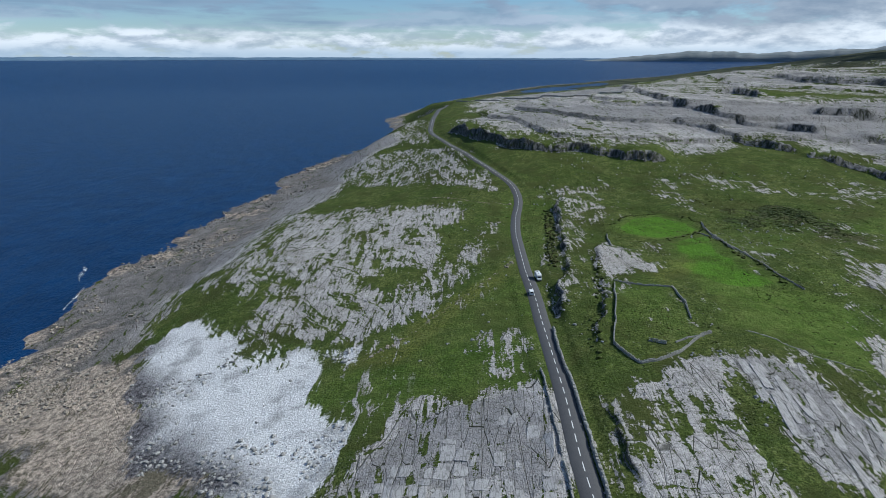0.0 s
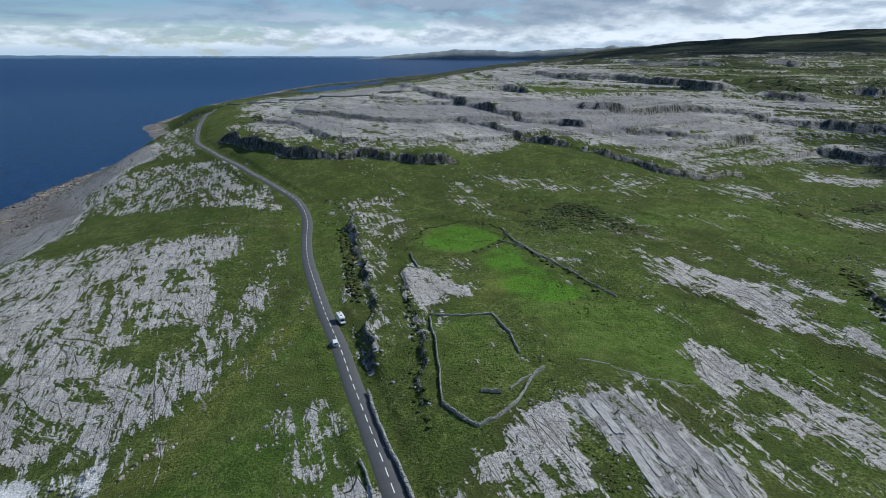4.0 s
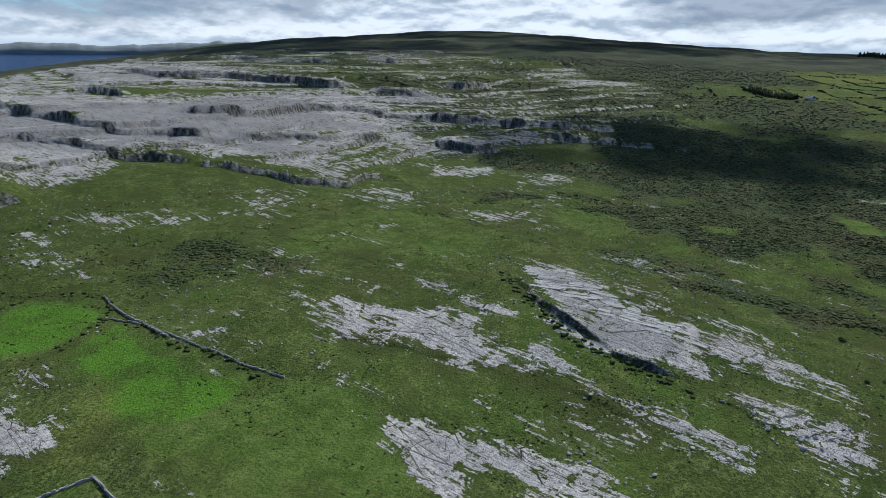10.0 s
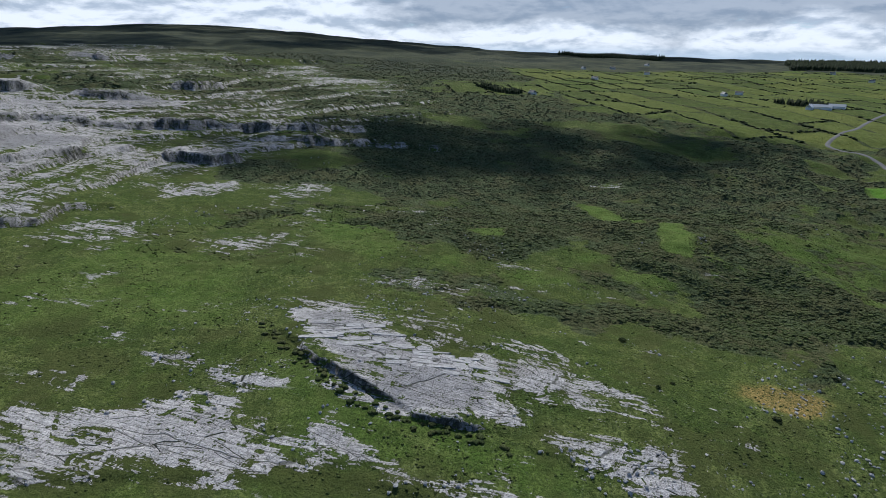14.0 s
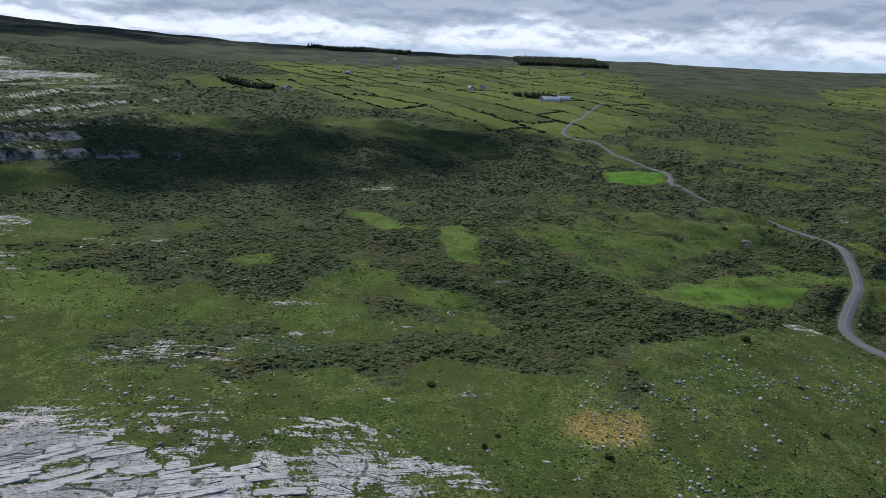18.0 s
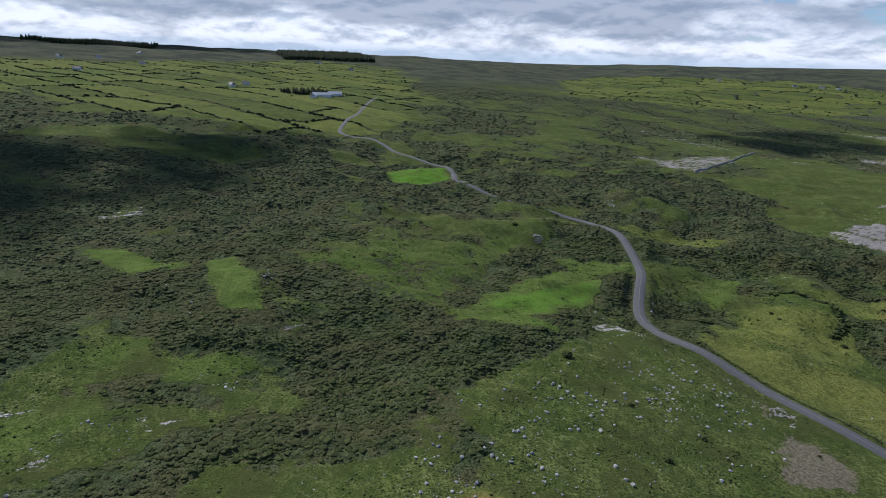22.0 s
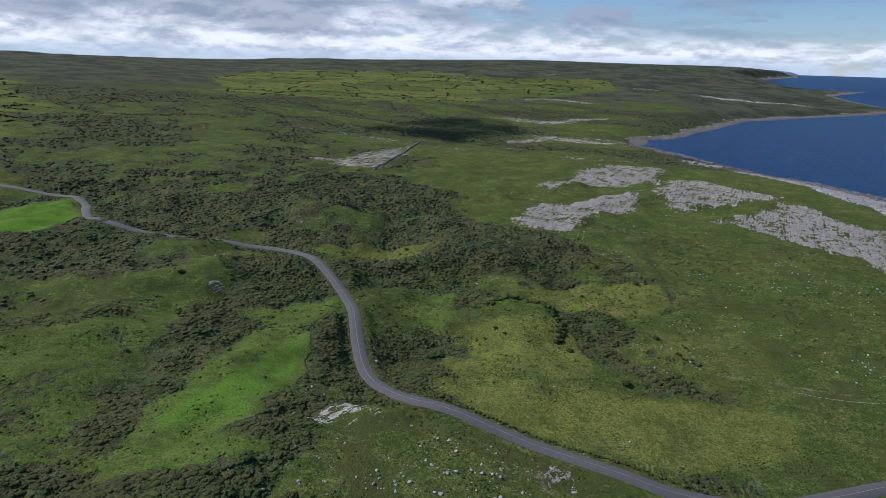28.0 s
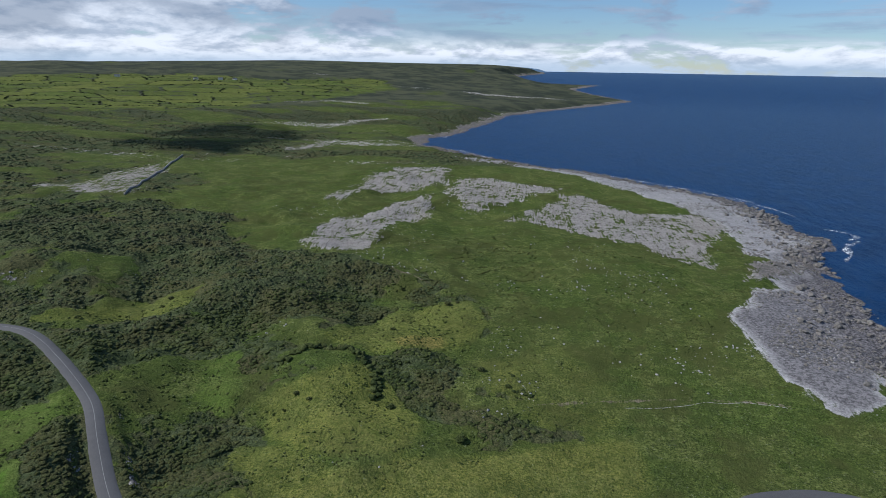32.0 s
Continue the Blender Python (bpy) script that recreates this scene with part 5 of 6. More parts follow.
far_bushes = [lump(1, 0.3, 20 + s)[0] for s in range(8)]
for r0, r1, count, tries, shapes, tris in ((115, 430, 27000, 300000, bushes, dome_faces), (430, 760, 34000, 240000, far_bushes, far_dome_faces), (760, 1700, 26000, 130000, far_bushes, far_dome_faces)):
    x, y, r = scatter(tries, r0, r1, 5, 205)
    c = covers(x, y)
    want = c["scrub"] * (c["lush"] < 0.5) + 0.22 * rough(x, y, 30, 81, 4) - 0.9 * (off_road(x, y) < 5) - 2.0 * (c["rock"] > 0.5)
    keep = np.nonzero((want > 0.36 + 0.40 * rng.random(len(x))) & (c["rock"] < 0.3))[0][:count]
    x, y, r = x[keep], y[keep], r[keep]
    size = (0.8 + 2.1 * rng.random(len(x)) ** 2.2) * np.clip(r / 400, 0.85, 2.4)
    ob = merged("scrub", place(shapes, x, y, heights(x, y), size, 0.22 + 0.22 * rng.random(len(x)), rng.random(len(x)) * 6.3, 0.4), tris, LEAVES if r0 < 400 else BRIGHTENED_SCRUB, flat=False)
    tagged(ob, "dense dark green hazel and bramble scrub on the slopes", "scrub", kind="stuff")

# ---- rushes, bracken and coarse grass standing in the turf ----
for label, r0, r1, b0, b1, count in (("tussocks of rush and bracken in rough meadow", 140, 520, 118, 205, 17000), ("coarse grass tussocks on the limestone turf", 110, 420, -30, 118, 15000)):
    x, y, r = scatter(count * 6, r0, r1, b0, b1)
    c = covers(x, y)
    want = 0.32 + 0.5 * rough(x, y, 26, 83, 4) + 0.35 * rough(x, y, 7, 84, 2) + 0.2 * c["scrub"] - 0.25 * (c["lush"] > 0.8) - 2 * (off_road(x, y) < 4.5)
    keep = np.nonzero((want > 0.1 + 0.5 * rng.random(len(x))) & (c["rock"] < 0.55) & (c["shingle"] < 0.2) & (c["bare"] < 0.3) & (inside(x, y, LAND) > 30))[0][:count]
    x, y, r = x[keep], y[keep], r[keep]
    size = (0.45 + 0.9 * rng.random(len(x)) ** 2) * np.clip(r / 300, 0.8, 1.5)
    ob = merged("tussocks", place(far_bushes, x, y, heights(x, y), size, 0.3 + 0.3 * rng.random(len(x)), rng.random(len(x)) * 6.3, 0.35), far_dome_faces, TUSSOCK, flat=False)
    tagged(ob, label, "tussocks", kind="stuff")

# ---- loose stones ----
rocks = [lump(1, 0.34, 40 + s)[0] for s in range(8)]
rock_faces = lump(1, 0, 0)[1]
x, y, r = scatter(60000, 110, 640, -40, 205)
c = covers(x, y)
want = 0.30 + 0.5 * c["rock"] - 0.5 * c["lush"] - 0.4 * c["scrub"] + 0.5 * rough(x, y, 45, 91, 3) + 0.3 * rough(x, y, 10, 92, 2) - 2 * (off_road(x, y) < 6) - (c["rock"] > 0.72)
keep = np.nonzero((want > 0.45 + 0.4 * rng.random(len(x))) & (inside(x, y, LAND) > 25))[0][:6500]
x, y = x[keep], y[keep]
size = 0.35 + 1.1 * rng.random(len(x)) ** 3
stones = merged("scattered_stones", place(rocks, x, y, heights(x, y), size, 0.45 + 0.4 * rng.random(len(x)), rng.random(len(x)) * 6.3), rock_faces, LIMESTONE)
tagged(stones, "pale grey limestone stones strewn over the turf", "stones", kind="stuff")

# boulders of the shore
x, y, r = scatter(110000, 150, 1100, -48, 215)
d = inside(x, y, LAND) + rough(x, y, 60, 41, 4) * 5
keep = np.nonzero((d > -6) & (d < 55 - 35 * rng.random(len(x))) & (rough(x, y, 30, 95, 3) > -0.25))[0][:9000]
x, y = x[keep], y[keep]
size = (0.8 + 2.6 * rng.random(len(x)) ** 3) * np.where(y < -300, 1.5, 1.0)
shore = merged("shore_boulders", place(rocks, x, y, heights(x, y), size, 0.4 + 0.4 * rng.random(len(x)), rng.random(len(x)) * 6.3), rock_faces, SHORE_ROCK)
tagged(shore, "dark tumbled boulders along the tide line", "boulders", kind="stuff")

# stones lying on the white beach
x, y, r = scatter(60000, 120, 420, -75, 20)
c = covers(x, y)
keep = np.nonzero((c["shingle"] > 0.5) & (rough(x, y, 22, 97, 3) > -0.1 + 0.5 * rng.random(len(x))))[0][:900]
x, y = x[keep], y[keep]
size = 0.35 + 1.5 * rng.random(len(x)) ** 4
ob = merged("beach_stones", place(rocks, x, y, heights(x, y), size, 0.45 + 0.3 * rng.random(len(x)), rng.random(len(x)) * 6.3), rock_faces, WALLSTONE)
tagged(ob, "grey rounded stones lying on the white cobble beach", "stones", kind="stuff")

# boulders of the grey southern beach
x, y, r = scatter(60000, 300, 900, 160, 205)
c = covers(x, y)
keep = np.nonzero((c["shingle"] > 0.4) & (inside(x, y, LAND) > 0) & (rough(x, y, 30, 99, 3) > -0.3 + 0.6 * rng.random(len(x))))[0][:5000]
x, y = x[keep], y[keep]
size = 0.4 + 1.5 * rng.random(len(x)) ** 3
ob = merged("beach_boulders", place(rocks, x, y, heights(x, y), size, 0.4 + 0.35 * rng.random(len(x)), rng.random(len(x)) * 6.3), rock_faces, SHORE_ROCK)
tagged(ob, "grey boulders heaped on the southern storm beach", "boulders", kind="stuff")

# boulders of the brown western foreshore
x, y, r = scatter(50000, 150, 520, -80, -15)
c = covers(x, y)
d = inside(x, y, LAND)
keep = np.nonzero((c["bare"] > 0.3) & (c["shingle"] < 0.6) & (d > 0) & (rough(x, y, 26, 98, 3) > -0.05 + 0.6 * rng.random(len(x)) + 0.8 * (y < 190)))[0][:2600]
x, y = x[keep], y[keep]
size = 0.45 + 1.9 * rng.random(len(x)) ** 3.5
ob = merged("foreshore_boulders", place(rocks, x, y, heights(x, y), size, 0.4 + 0.35 * rng.random(len(x)), rng.random(len(x)) * 6.3), rock_faces, FORESHORE)
tagged(ob, "brown and grey boulders over the rocky foreshore", "boulders", kind="stuff")


# ---- dry-stone walls ----
def box(bm, lo, hi, jitter=0.0, turn=0.0, at=(0, 0, 0), bevel=0.0):
    """A box, slightly out of true if asked."""
    made = bmesh.ops.create_cube(bm, size=1.0)["verts"]
    c, s = math.cos(turn), math.sin(turn)
    for v in made:
        x, y, z = (l + (h - l) * (p + 0.5) + jitter * (random.random() - 0.5) for l, h, p in zip(lo, hi, v.co))
        v.co = (at[0] + x * c - y * s, at[1] + x * s + y * c, at[2] + z)
    if bevel:
        bmesh.ops.bevel(bm, geom=list({e for v in made for e in v.link_edges}), offset=bevel, segments=2, affect="EDGES")
    return made


CUBE = np.array([[x, y, z] for x in (-0.5, 0.5) for y in (-0.5, 0.5) for z in (-0.5, 0.5)], float)
CUBE_TRIS = np.array([[0, 1, 3], [0, 3, 2], [4, 6, 7], [4, 7, 5], [0, 4, 5], [0, 5, 1], [2, 3, 7], [2, 7, 6], [0, 2, 6], [0, 6, 4], [1, 5, 7], [1, 7, 3]])


def stone_wall(label, line, tall=1.0, thick=0.5, stone=0.6, group="dry-stone field walls", tumbled=0.35):
    """A dry-stone wall of rough courses, with a row of upright cope stones as a part."""
    run = np.r_[0, np.cumsum([math.dist(a, b) for a, b in zip(line[:-1], line[1:])])]
    s = np.linspace(0, run[-1], int(run[-1] / stone))
    at = np.c_[np.interp(s, run, [p[0] for p in line]), np.interp(s, run, [p[1] for p in line])] + np.c_[rough(s, s * 0, 9, 3, 2), rough(s, s * 0, 9, 4, 2)] * 0.35
    d = np.gradient(at, axis=0)
    ang = np.arctan2(d[:, 1], d[:, 0])
    z = heights(at[:, 0], at[:, 1])
    base = new("stone_wall")
    base.location = (at[0, 0], at[0, 1], z[0])
    courses = max(2, round(tall / 0.42))
    pieces = []
    for k in range(courses + 1):
        cope = k == courses
        n = len(at)
        live = rng.random(n) > tumbled * (k / courses) ** 2
        size = np.stack([stone * (0.8 + 0.4 * rng.random(n)), thick * ((0.62 if cope else 1.0) - 0.12 * k / courses) * (0.85 + 0.3 * rng.random(n)),
                         tall / courses * (0.9 + 0.3 * rng.random(n)) * (0.8 if cope else 1.0)], -1)
        v = (CUBE + (rng.random((n, 8, 3)) - 0.5) * 0.22) * size[:, None]
        a = (ang + (rng.random(n) - 0.5) * 0.3)[:, None]
        x = at[:, :1] + v[..., 0] * np.cos(a) - v[..., 1] * np.sin(a) - base.location[0]
        y = at[:, 1:] + v[..., 0] * np.sin(a) + v[..., 1] * np.cos(a) - base.location[1]
        h = (z + tall / courses * (k + 0.4) - 0.15)[:, None] + v[..., 2] - base.location[2]
        pieces.append(np.stack([x, y, h], -1)[live])
    body = merged("stonework", np.concatenate(pieces[:-1]), CUBE_TRIS, WALLSTONE)
    top = merged("cope_stones", pieces[-1], CUBE_TRIS, WALLSTONE)
    body.parent = top.parent = base
    return tagged(base, label, "stone wall", group)


stone_wall("grey dry-stone wall round a green field", [(66, 240), (62, 219), (58, 203), (54, 188), (60, 176), (66, 177), (75, 182), (86, 193), (90, 195)], 1.0, 0.5)
stone_wall("mossy low dry-stone wall along a field top", [(67, 243), (75, 240), (89, 235)], 0.65)
stone_wall("dark dry-stone wall between two green fields", [(89, 235), (89, 219), (87, 206)], 0.75)
stone_wall("overgrown dry-stone wall beside the bright meadow", [(133, 326), (138, 305), (139, 275), (142, 253), (146, 239)], 0.55, 0.45)
stone_wall("short ruined stone wall in the field", [(67, 190), (72, 188)], 1.1)
stone_wall("pale tumbled stone wall by the field corner", [(76, 189), (81, 192), (87, 193)], 0.5, 0.6)
stone_wall("short stone wall beside bare limestone", [(82, 327), (79, 302)], 1.1)
stone_wall("low ruined wall below the meadow", [(103, 196), (112, 192), (119, 182), (132, 177)], 0.35, 0.4, tumbled=0.9)
stone_wall("mossy tumbled wall from meadow to meadow", [(141, 344), (139, 328), (138, 316), (137, 289)], 0.8, 0.6, tumbled=0.4)
stone_wall("long stone wall over the limestone slope", [(-20, 1150), (60, 1040), (140, 950), (228, 915)], 2.0, 1.2, 2.4)
stone_wall("dark stone wall over pale pavement", [(649, -515), (683, -614), (746, -784)], 1.8, 1.2, 2.0)
stone_wall("dark roadside dry-stone wall beside the asphalt", [(37.8, 104), (37.0, 116), (36.4, 160), (35.2, 205)], 1.5, 0.9, group="roadside walls")
stone_wall("low pale roadside dry-stone wall", [(28.6, 104), (28.2, 130), (27.6, 175)], 0.8, 0.6, group="roadside walls")
stone_wall("low tumbled stone wall between meadow and shore", [(222, -219), (205, -222), (187, -229), (170, -230), (154, -226)], 0.2, 0.3, tumbled=0.95)

# ---- vehicles ----
PAINT = plain_material("white_paint", (0.80, 0.80, 0.79), 0.35)
GLASS = plain_material("dark_glass", (0.012, 0.014, 0.017), 0.08)
RUBBER = plain_material("tyre_rubber", (0.02, 0.02, 0.02), 0.8)
STEEL = plain_material("grey_steel", (0.40, 0.40, 0.41), 0.35, 0.8)
TRIM = plain_material("dark_plastic", (0.045, 0.045, 0.048), 0.6)
LAMP = plain_material("lamp_lens", (0.75, 0.75, 0.72), 0.15)
RED_LAMP = plain_material("red_lamp_lens", (0.45, 0.02, 0.015), 0.2)


def slab(lo, hi, bevel=0.0):
    bm = bmesh.new()
    box(bm, lo, hi, bevel=bevel)
    return bm


def profile(points, wide, bevel=0.05):
    """A side outline (y, z) drawn out across the width."""
    bm = bmesh.new()
    a = [bm.verts.new((-wide / 2, y, z)) for y, z in points]
    b = [bm.verts.new((wide / 2, y, z)) for y, z in points]
    bm.faces.new(a)
    bm.faces.new(b[::-1])
    for i in range(len(a)):
        j = (i + 1) % len(a)
        bm.faces.new((a[j], a[i], b[i], b[j]))
    bmesh.ops.bevel(bm, geom=list(bm.edges), offset=bevel, segments=2, affect="EDGES")
    bmesh.ops.recalc_face_normals(bm, faces=bm.faces)
    return bm


def wheel(parent, x, y, radius, wide):
    tyre = bmesh.new()
    bmesh.ops.create_cone(tyre, cap_ends=True, segments=20, radius1=radius, radius2=radius, depth=wide,
                          matrix=Matrix.Translation((x, y, radius)) @ Matrix.Rotation(radians(90), 4, "Y"))
    bmesh.ops.bevel(tyre, geom=list(tyre.edges), offset=0.03, segments=2, affect="EDGES")
    ob = part("wheel", tyre, RUBBER, parent)
    rim = bmesh.new()
    bmesh.ops.create_cone(rim, cap_ends=True, segments=16, radius1=radius * 0.6, radius2=radius * 0.5, depth=wide * 1.06,
                          matrix=Matrix.Translation((x, y, radius)) @ Matrix.Rotation(radians(90), 4, "Y"))
    part("rim", rim, STEEL, ob)


def campervan(x, y, heading, label):
    base = new("campervan")
    part("body", profile([(-3.3, 0.45), (-3.3, 2.95), (1.6, 2.95), (2.25, 2.55), (2.25, 2.1), (1.7, 1.95), (1.7, 0.45)], 2.25, 0.08), PAINT, base)
    cab = part("cab", profile([(1.6, 0.42), (1.6, 2.1), (2.2, 2.05), (2.75, 1.25), (3.35, 1.05), (3.4, 0.42)], 1.95, 0.07), PAINT, base)
    part("windscreen", profile([(2.22, 1.98), (2.28, 2.02), (2.80, 1.30), (2.74, 1.24)], 1.75, 0.01), GLASS, cab)
    for side in (-1, 1):
        part("side_window", slab((side * 0.985 - 0.01, 1.75, 1.2), (side * 0.985 + 0.01, 2.35, 1.85), 0.008), GLASS, cab)
        part("living_window", slab((side * 1.13 - 0.012, -2.2, 1.55), (side * 1.13 + 0.012, -1.0, 2.15), 0.01), GLASS, base)
        part("mirror", slab((side * 1.12 - 0.1, 2.2, 1.3), (side * 1.12 + 0.1, 2.3, 1.65), 0.03), TRIM, base)
        part("headlight", slab((side * 0.72 - 0.16, 3.36, 0.78), (side * 0.72 + 0.16, 3.42, 0.98), 0.02), LAMP, base)
        part("tail_light", slab((side * 0.98 - 0.08, -3.34, 0.7), (side * 0.98 + 0.08, -3.29, 1.15), 0.015), RED_LAMP, base)
        for yy in (-1.9, 2.45):
            wheel(base, side * 0.92, yy, 0.34, 0.22)
    part("rear_window", slab((-0.6, -3.325, 1.7), (0.6, -3.29, 2.3), 0.01), GLASS, base)
    part("bumper", slab((-0.98, 3.34, 0.35), (0.98, 3.5, 0.62), 0.04), TRIM, base)
    for yy in (-2.0, 0.4):
        part("roof_hatch", slab((-0.4, yy - 0.35, 2.94), (0.4, yy + 0.35, 3.06), 0.03), TRIM, base, "dark tinted roof hatch")
    part("awning", slab((1.10, -2.6, 2.65), (1.26, 0.9, 2.82), 0.04), STEEL, base)
    base.matrix_world = pose(x, y, ground_at(x, y) + 0.28, 0, 0, heading)
    return tagged(base, label, "campervan")


def small_van(x, y, z, heading, label):
    base = new("delivery_van")
    part("body", profile([(-2.1, 0.3), (-2.12, 1.85), (0.75, 1.88), (1.35, 1.1), (2.1, 0.92), (2.15, 0.3)], 1.8, 0.07), PAINT, base)
    part("windscreen", profile([(0.80, 1.82), (0.86, 1.86), (1.40, 1.16), (1.34, 1.12)], 1.55, 0.01), GLASS, base)
    part("rear_window", slab((-0.6, -2.14, 1.2), (0.6, -2.09, 1.65), 0.01), GLASS, base)
    for side in (-1, 1):
        part("side_window", slab((side * 0.905 - 0.01, 0.05, 1.15), (side * 0.905 + 0.01, 0.8, 1.65), 0.008), GLASS, base)
        part("headlight", slab((side * 0.65 - 0.16, 2.1, 0.62), (side * 0.65 + 0.16, 2.17, 0.8), 0.02), LAMP, base)
        part("tail_light", slab((side * 0.78 - 0.07, -2.15, 0.8), (side * 0.78 + 0.07, -2.09, 1.2), 0.015), RED_LAMP, base)
        part("mirror", slab((side * 1.0 - 0.09, 0.75, 1.05), (side * 1.0 + 0.09, 0.87, 1.25), 0.03), TRIM, base)
        for yy in (-1.35, 1.4):
            wheel(base, side * 0.8, yy, 0.31, 0.2)
    part("bumper", slab((-0.88, 2.1, 0.3), (0.88, 2.24, 0.52), 0.04), TRIM, base)
    base.matrix_world = pose(x, y, z, 0, 0, heading)
    return tagged(base, label, "van")


def on_road(y):
    at, s = curve(ROAD, 2.0)
    k = int(np.argmin(np.abs(at[:, 1] - y) + (at[:, 0] > 100) * 1e4))
    d = at[k + 1] - at[k - 1]
    return at[k], float(road_level(at)[k]) + 0.03, d / np.linalg.norm(d)


campervan(35.8, 260.5, 186, "white campervan parked in a gravel layby")
van_at, van_z, van_d = on_road(241)
small_van(van_at[0] - 1.35, 241, van_z, math.degrees(math.atan2(van_d[0], -van_d[1])), "small white van driving on the coast road")

# ---- farms and houses far inland ----
RENDER = plain_material("white_render", (0.74, 0.73, 0.70), 0.8)
SLATE = plain_material("dark_slate", (0.075, 0.08, 0.09), 0.6)
TIN = plain_material("pale_tin_roof", (0.42, 0.44, 0.46), 0.5)
DOOR = plain_material("painted_door", (0.12, 0.05, 0.04), 0.5)


def house(x, y, turn, long=13.0, wide=7.5, tall=3.6, roof=SLATE, label="white rendered farmhouse with a slate roof among fields", name="farmhouse"):
    base = new(name)
    part("wall", slab((-long / 2, -wide / 2, -1.0), (long / 2, wide / 2, tall), 0.03), RENDER, base)
    bm = bmesh.new()
    o = 0.4
    pts = [(-long / 2 - o, -wide / 2 - o, tall), (-long / 2 - o, wide / 2 + o, tall), (-long / 2 - o, 0, tall + wide * 0.42)]
    a = [bm.verts.new(p) for p in pts]
    b = [bm.verts.new((-p[0], p[1], p[2])) for p in pts]
    for f in ((a[0], a[2], a[1]), (b[0], b[1], b[2]), (a[0], b[0], b[2], a[2]), (a[1], a[2], b[2], b[1]), (a[0], a[1], b[1], b[0])):
        bm.faces.new(f)
    top = part("roof", bm, roof, base)
    if roof is SLATE:
        for end in (-1, 1):
            part("chimney", slab((end * (long / 2 - 0.8) - 0.5, -0.5, tall + wide * 0.3), (end * (long / 2 - 0.8) + 0.5, 0.5, tall + wide * 0.42 + 1.1), 0.05), RENDER, top)
        for side in (-1, 1):
            for k in (-0.33, 0.0, 0.33):
                if side == -1 and k == 0.0:
                    part("door", slab((-0.5, -wide / 2 - 0.06, 0), (0.5, -wide / 2 + 0.02, 2.1), 0.02), DOOR, base)
                else:
                    part("window", slab((k * long - 0.55, side * wide / 2 - 0.04, 1.0), (k * long + 0.55, side * wide / 2 + 0.04, 2.3), 0.02), GLASS, base)
    else:
        part("door", slab((-2.0, -wide / 2 - 0.08, 0), (2.0, -wide / 2 + 0.02, tall * 0.85), 0.02), STEEL, base)
    base.matrix_world = pose(x, y, ground_at(x, y), 0, 0, turn)
    return tagged(base, label, "barn" if name == "barn" else "house", "farm sheds" if name == "barn" else "scattered farmhouses")


for x, y, turn in ((1620, -1905, 20), (1418, -2044, 60), (1360, -2110, 10), (2058, -644, 120), (2023, -35, 90), (1740, 116, 70), (2079, 152, 30), (2185, 60, 110),
                   (1265, 232, 40), (1540, -191, 75), (1470, -147, 15), (2393, -655, 95), (1330, -2160, 80), (2411, -63, 45)):
    house(x, y, turn, 16, 8.5, 4.2)
for x, y, turn, long in ((1325, -284, 62, 46), (1345, -318, 62, 34), (1310, -262, 152, 24)):
    house(x, y, turn, long * 0.8, 10, 4.2, TIN, "long pale tin-roofed farm shed in the fields", "barn")

# ---- hedges, gorse and woods ----
small_bush, small_tris = [lump(1, 0.3, 60 + s)[0] for s in range(6)], lump(1, 0, 0)[1]


def hedge(label, line, wide, tall, gap=1.6, loose=0.5):
    at, s = curve(line, gap)
    n = len(at)
    x, y = at[:, 0] + (rng.random(n) - 0.5) * wide * 2 * loose, at[:, 1] + (rng.random(n) - 0.5) * wide * 2 * loose
    size = wide * (0.7 + 0.7 * rng.random(n))
    ob = merged("hedge", place(bushes, x, y, heights(x, y), size, tall / wide * (0.7 + 0.5 * rng.random(n)), rng.random(n) * 6.3), bush_faces, LEAVES, flat=False)
    return tagged(ob, label, "hedge", kind="stuff")


hedge("bramble hedge growing over a field wall", [(131, 326), (136, 305), (137, 275), (140, 253), (144, 239)], 1.5, 0.8, 2.6, 1.4)
hedge("low bramble ring round the bright meadow", [(93, 350), (101, 364), (120, 368), (136, 356), (140, 338), (128, 322), (112, 315)], 1.3, 0.6, 2.4, 1.2)
hedge("dark bushes under the limestone strip", [(268, 236), (238, 194), (228, 168), (227, 140)], 1.7, 0.8, 1.5, 1.6)
hedge("dark scrub below the field ridge", [(66, 282), (62, 252), (57, 222), (51, 207), (49, 190), (47, 180)], 1.4, 0.7, 2.2, 1.6)
hedge("hedge curving through the rough meadow", [(325, -205), (330, -222), (345, -236), (362, -236), (372, -222)], 2.6, 1.5, 1.0, 0.8)
# added bushes, a dark band in place of the ridge's dark cliff face
hedge("dark bushes added for the dark cliff of the roadside ridge", [(56, 385), (52, 337), (47, 300), (45, 275)], 1.6, 1.0, 0.7, 1.9)

hedge("dark grass and brambles along the road verge", [(248, -123.5), (285, -121), (318, -120.5), (350, -120.5), (366, -123), (380, -130)], 1.1, 0.5, 0.8, 0.5)

# field hedges of the far farmland
xs, ys, _ = scatter(170000, 850, 3000, 55, 165)
u, v, tone = fields(xs, ys)
du, dv = np.minimum(u, 1 - u) * FIELD[0], np.minimum(v, 1 - v) * FIELD[1]
farm_in = np.zeros(xs.shape, bool)
for ring in FARMS:
    farm_in |= inside(xs, ys, ring) > 0
keep = np.nonzero(farm_in & (np.minimum(du, dv) < 2.6) & (rough(xs, ys, 90, 15, 2) > -0.35))[0][:12000]
xs, ys = xs[keep], ys[keep]
n = len(xs)
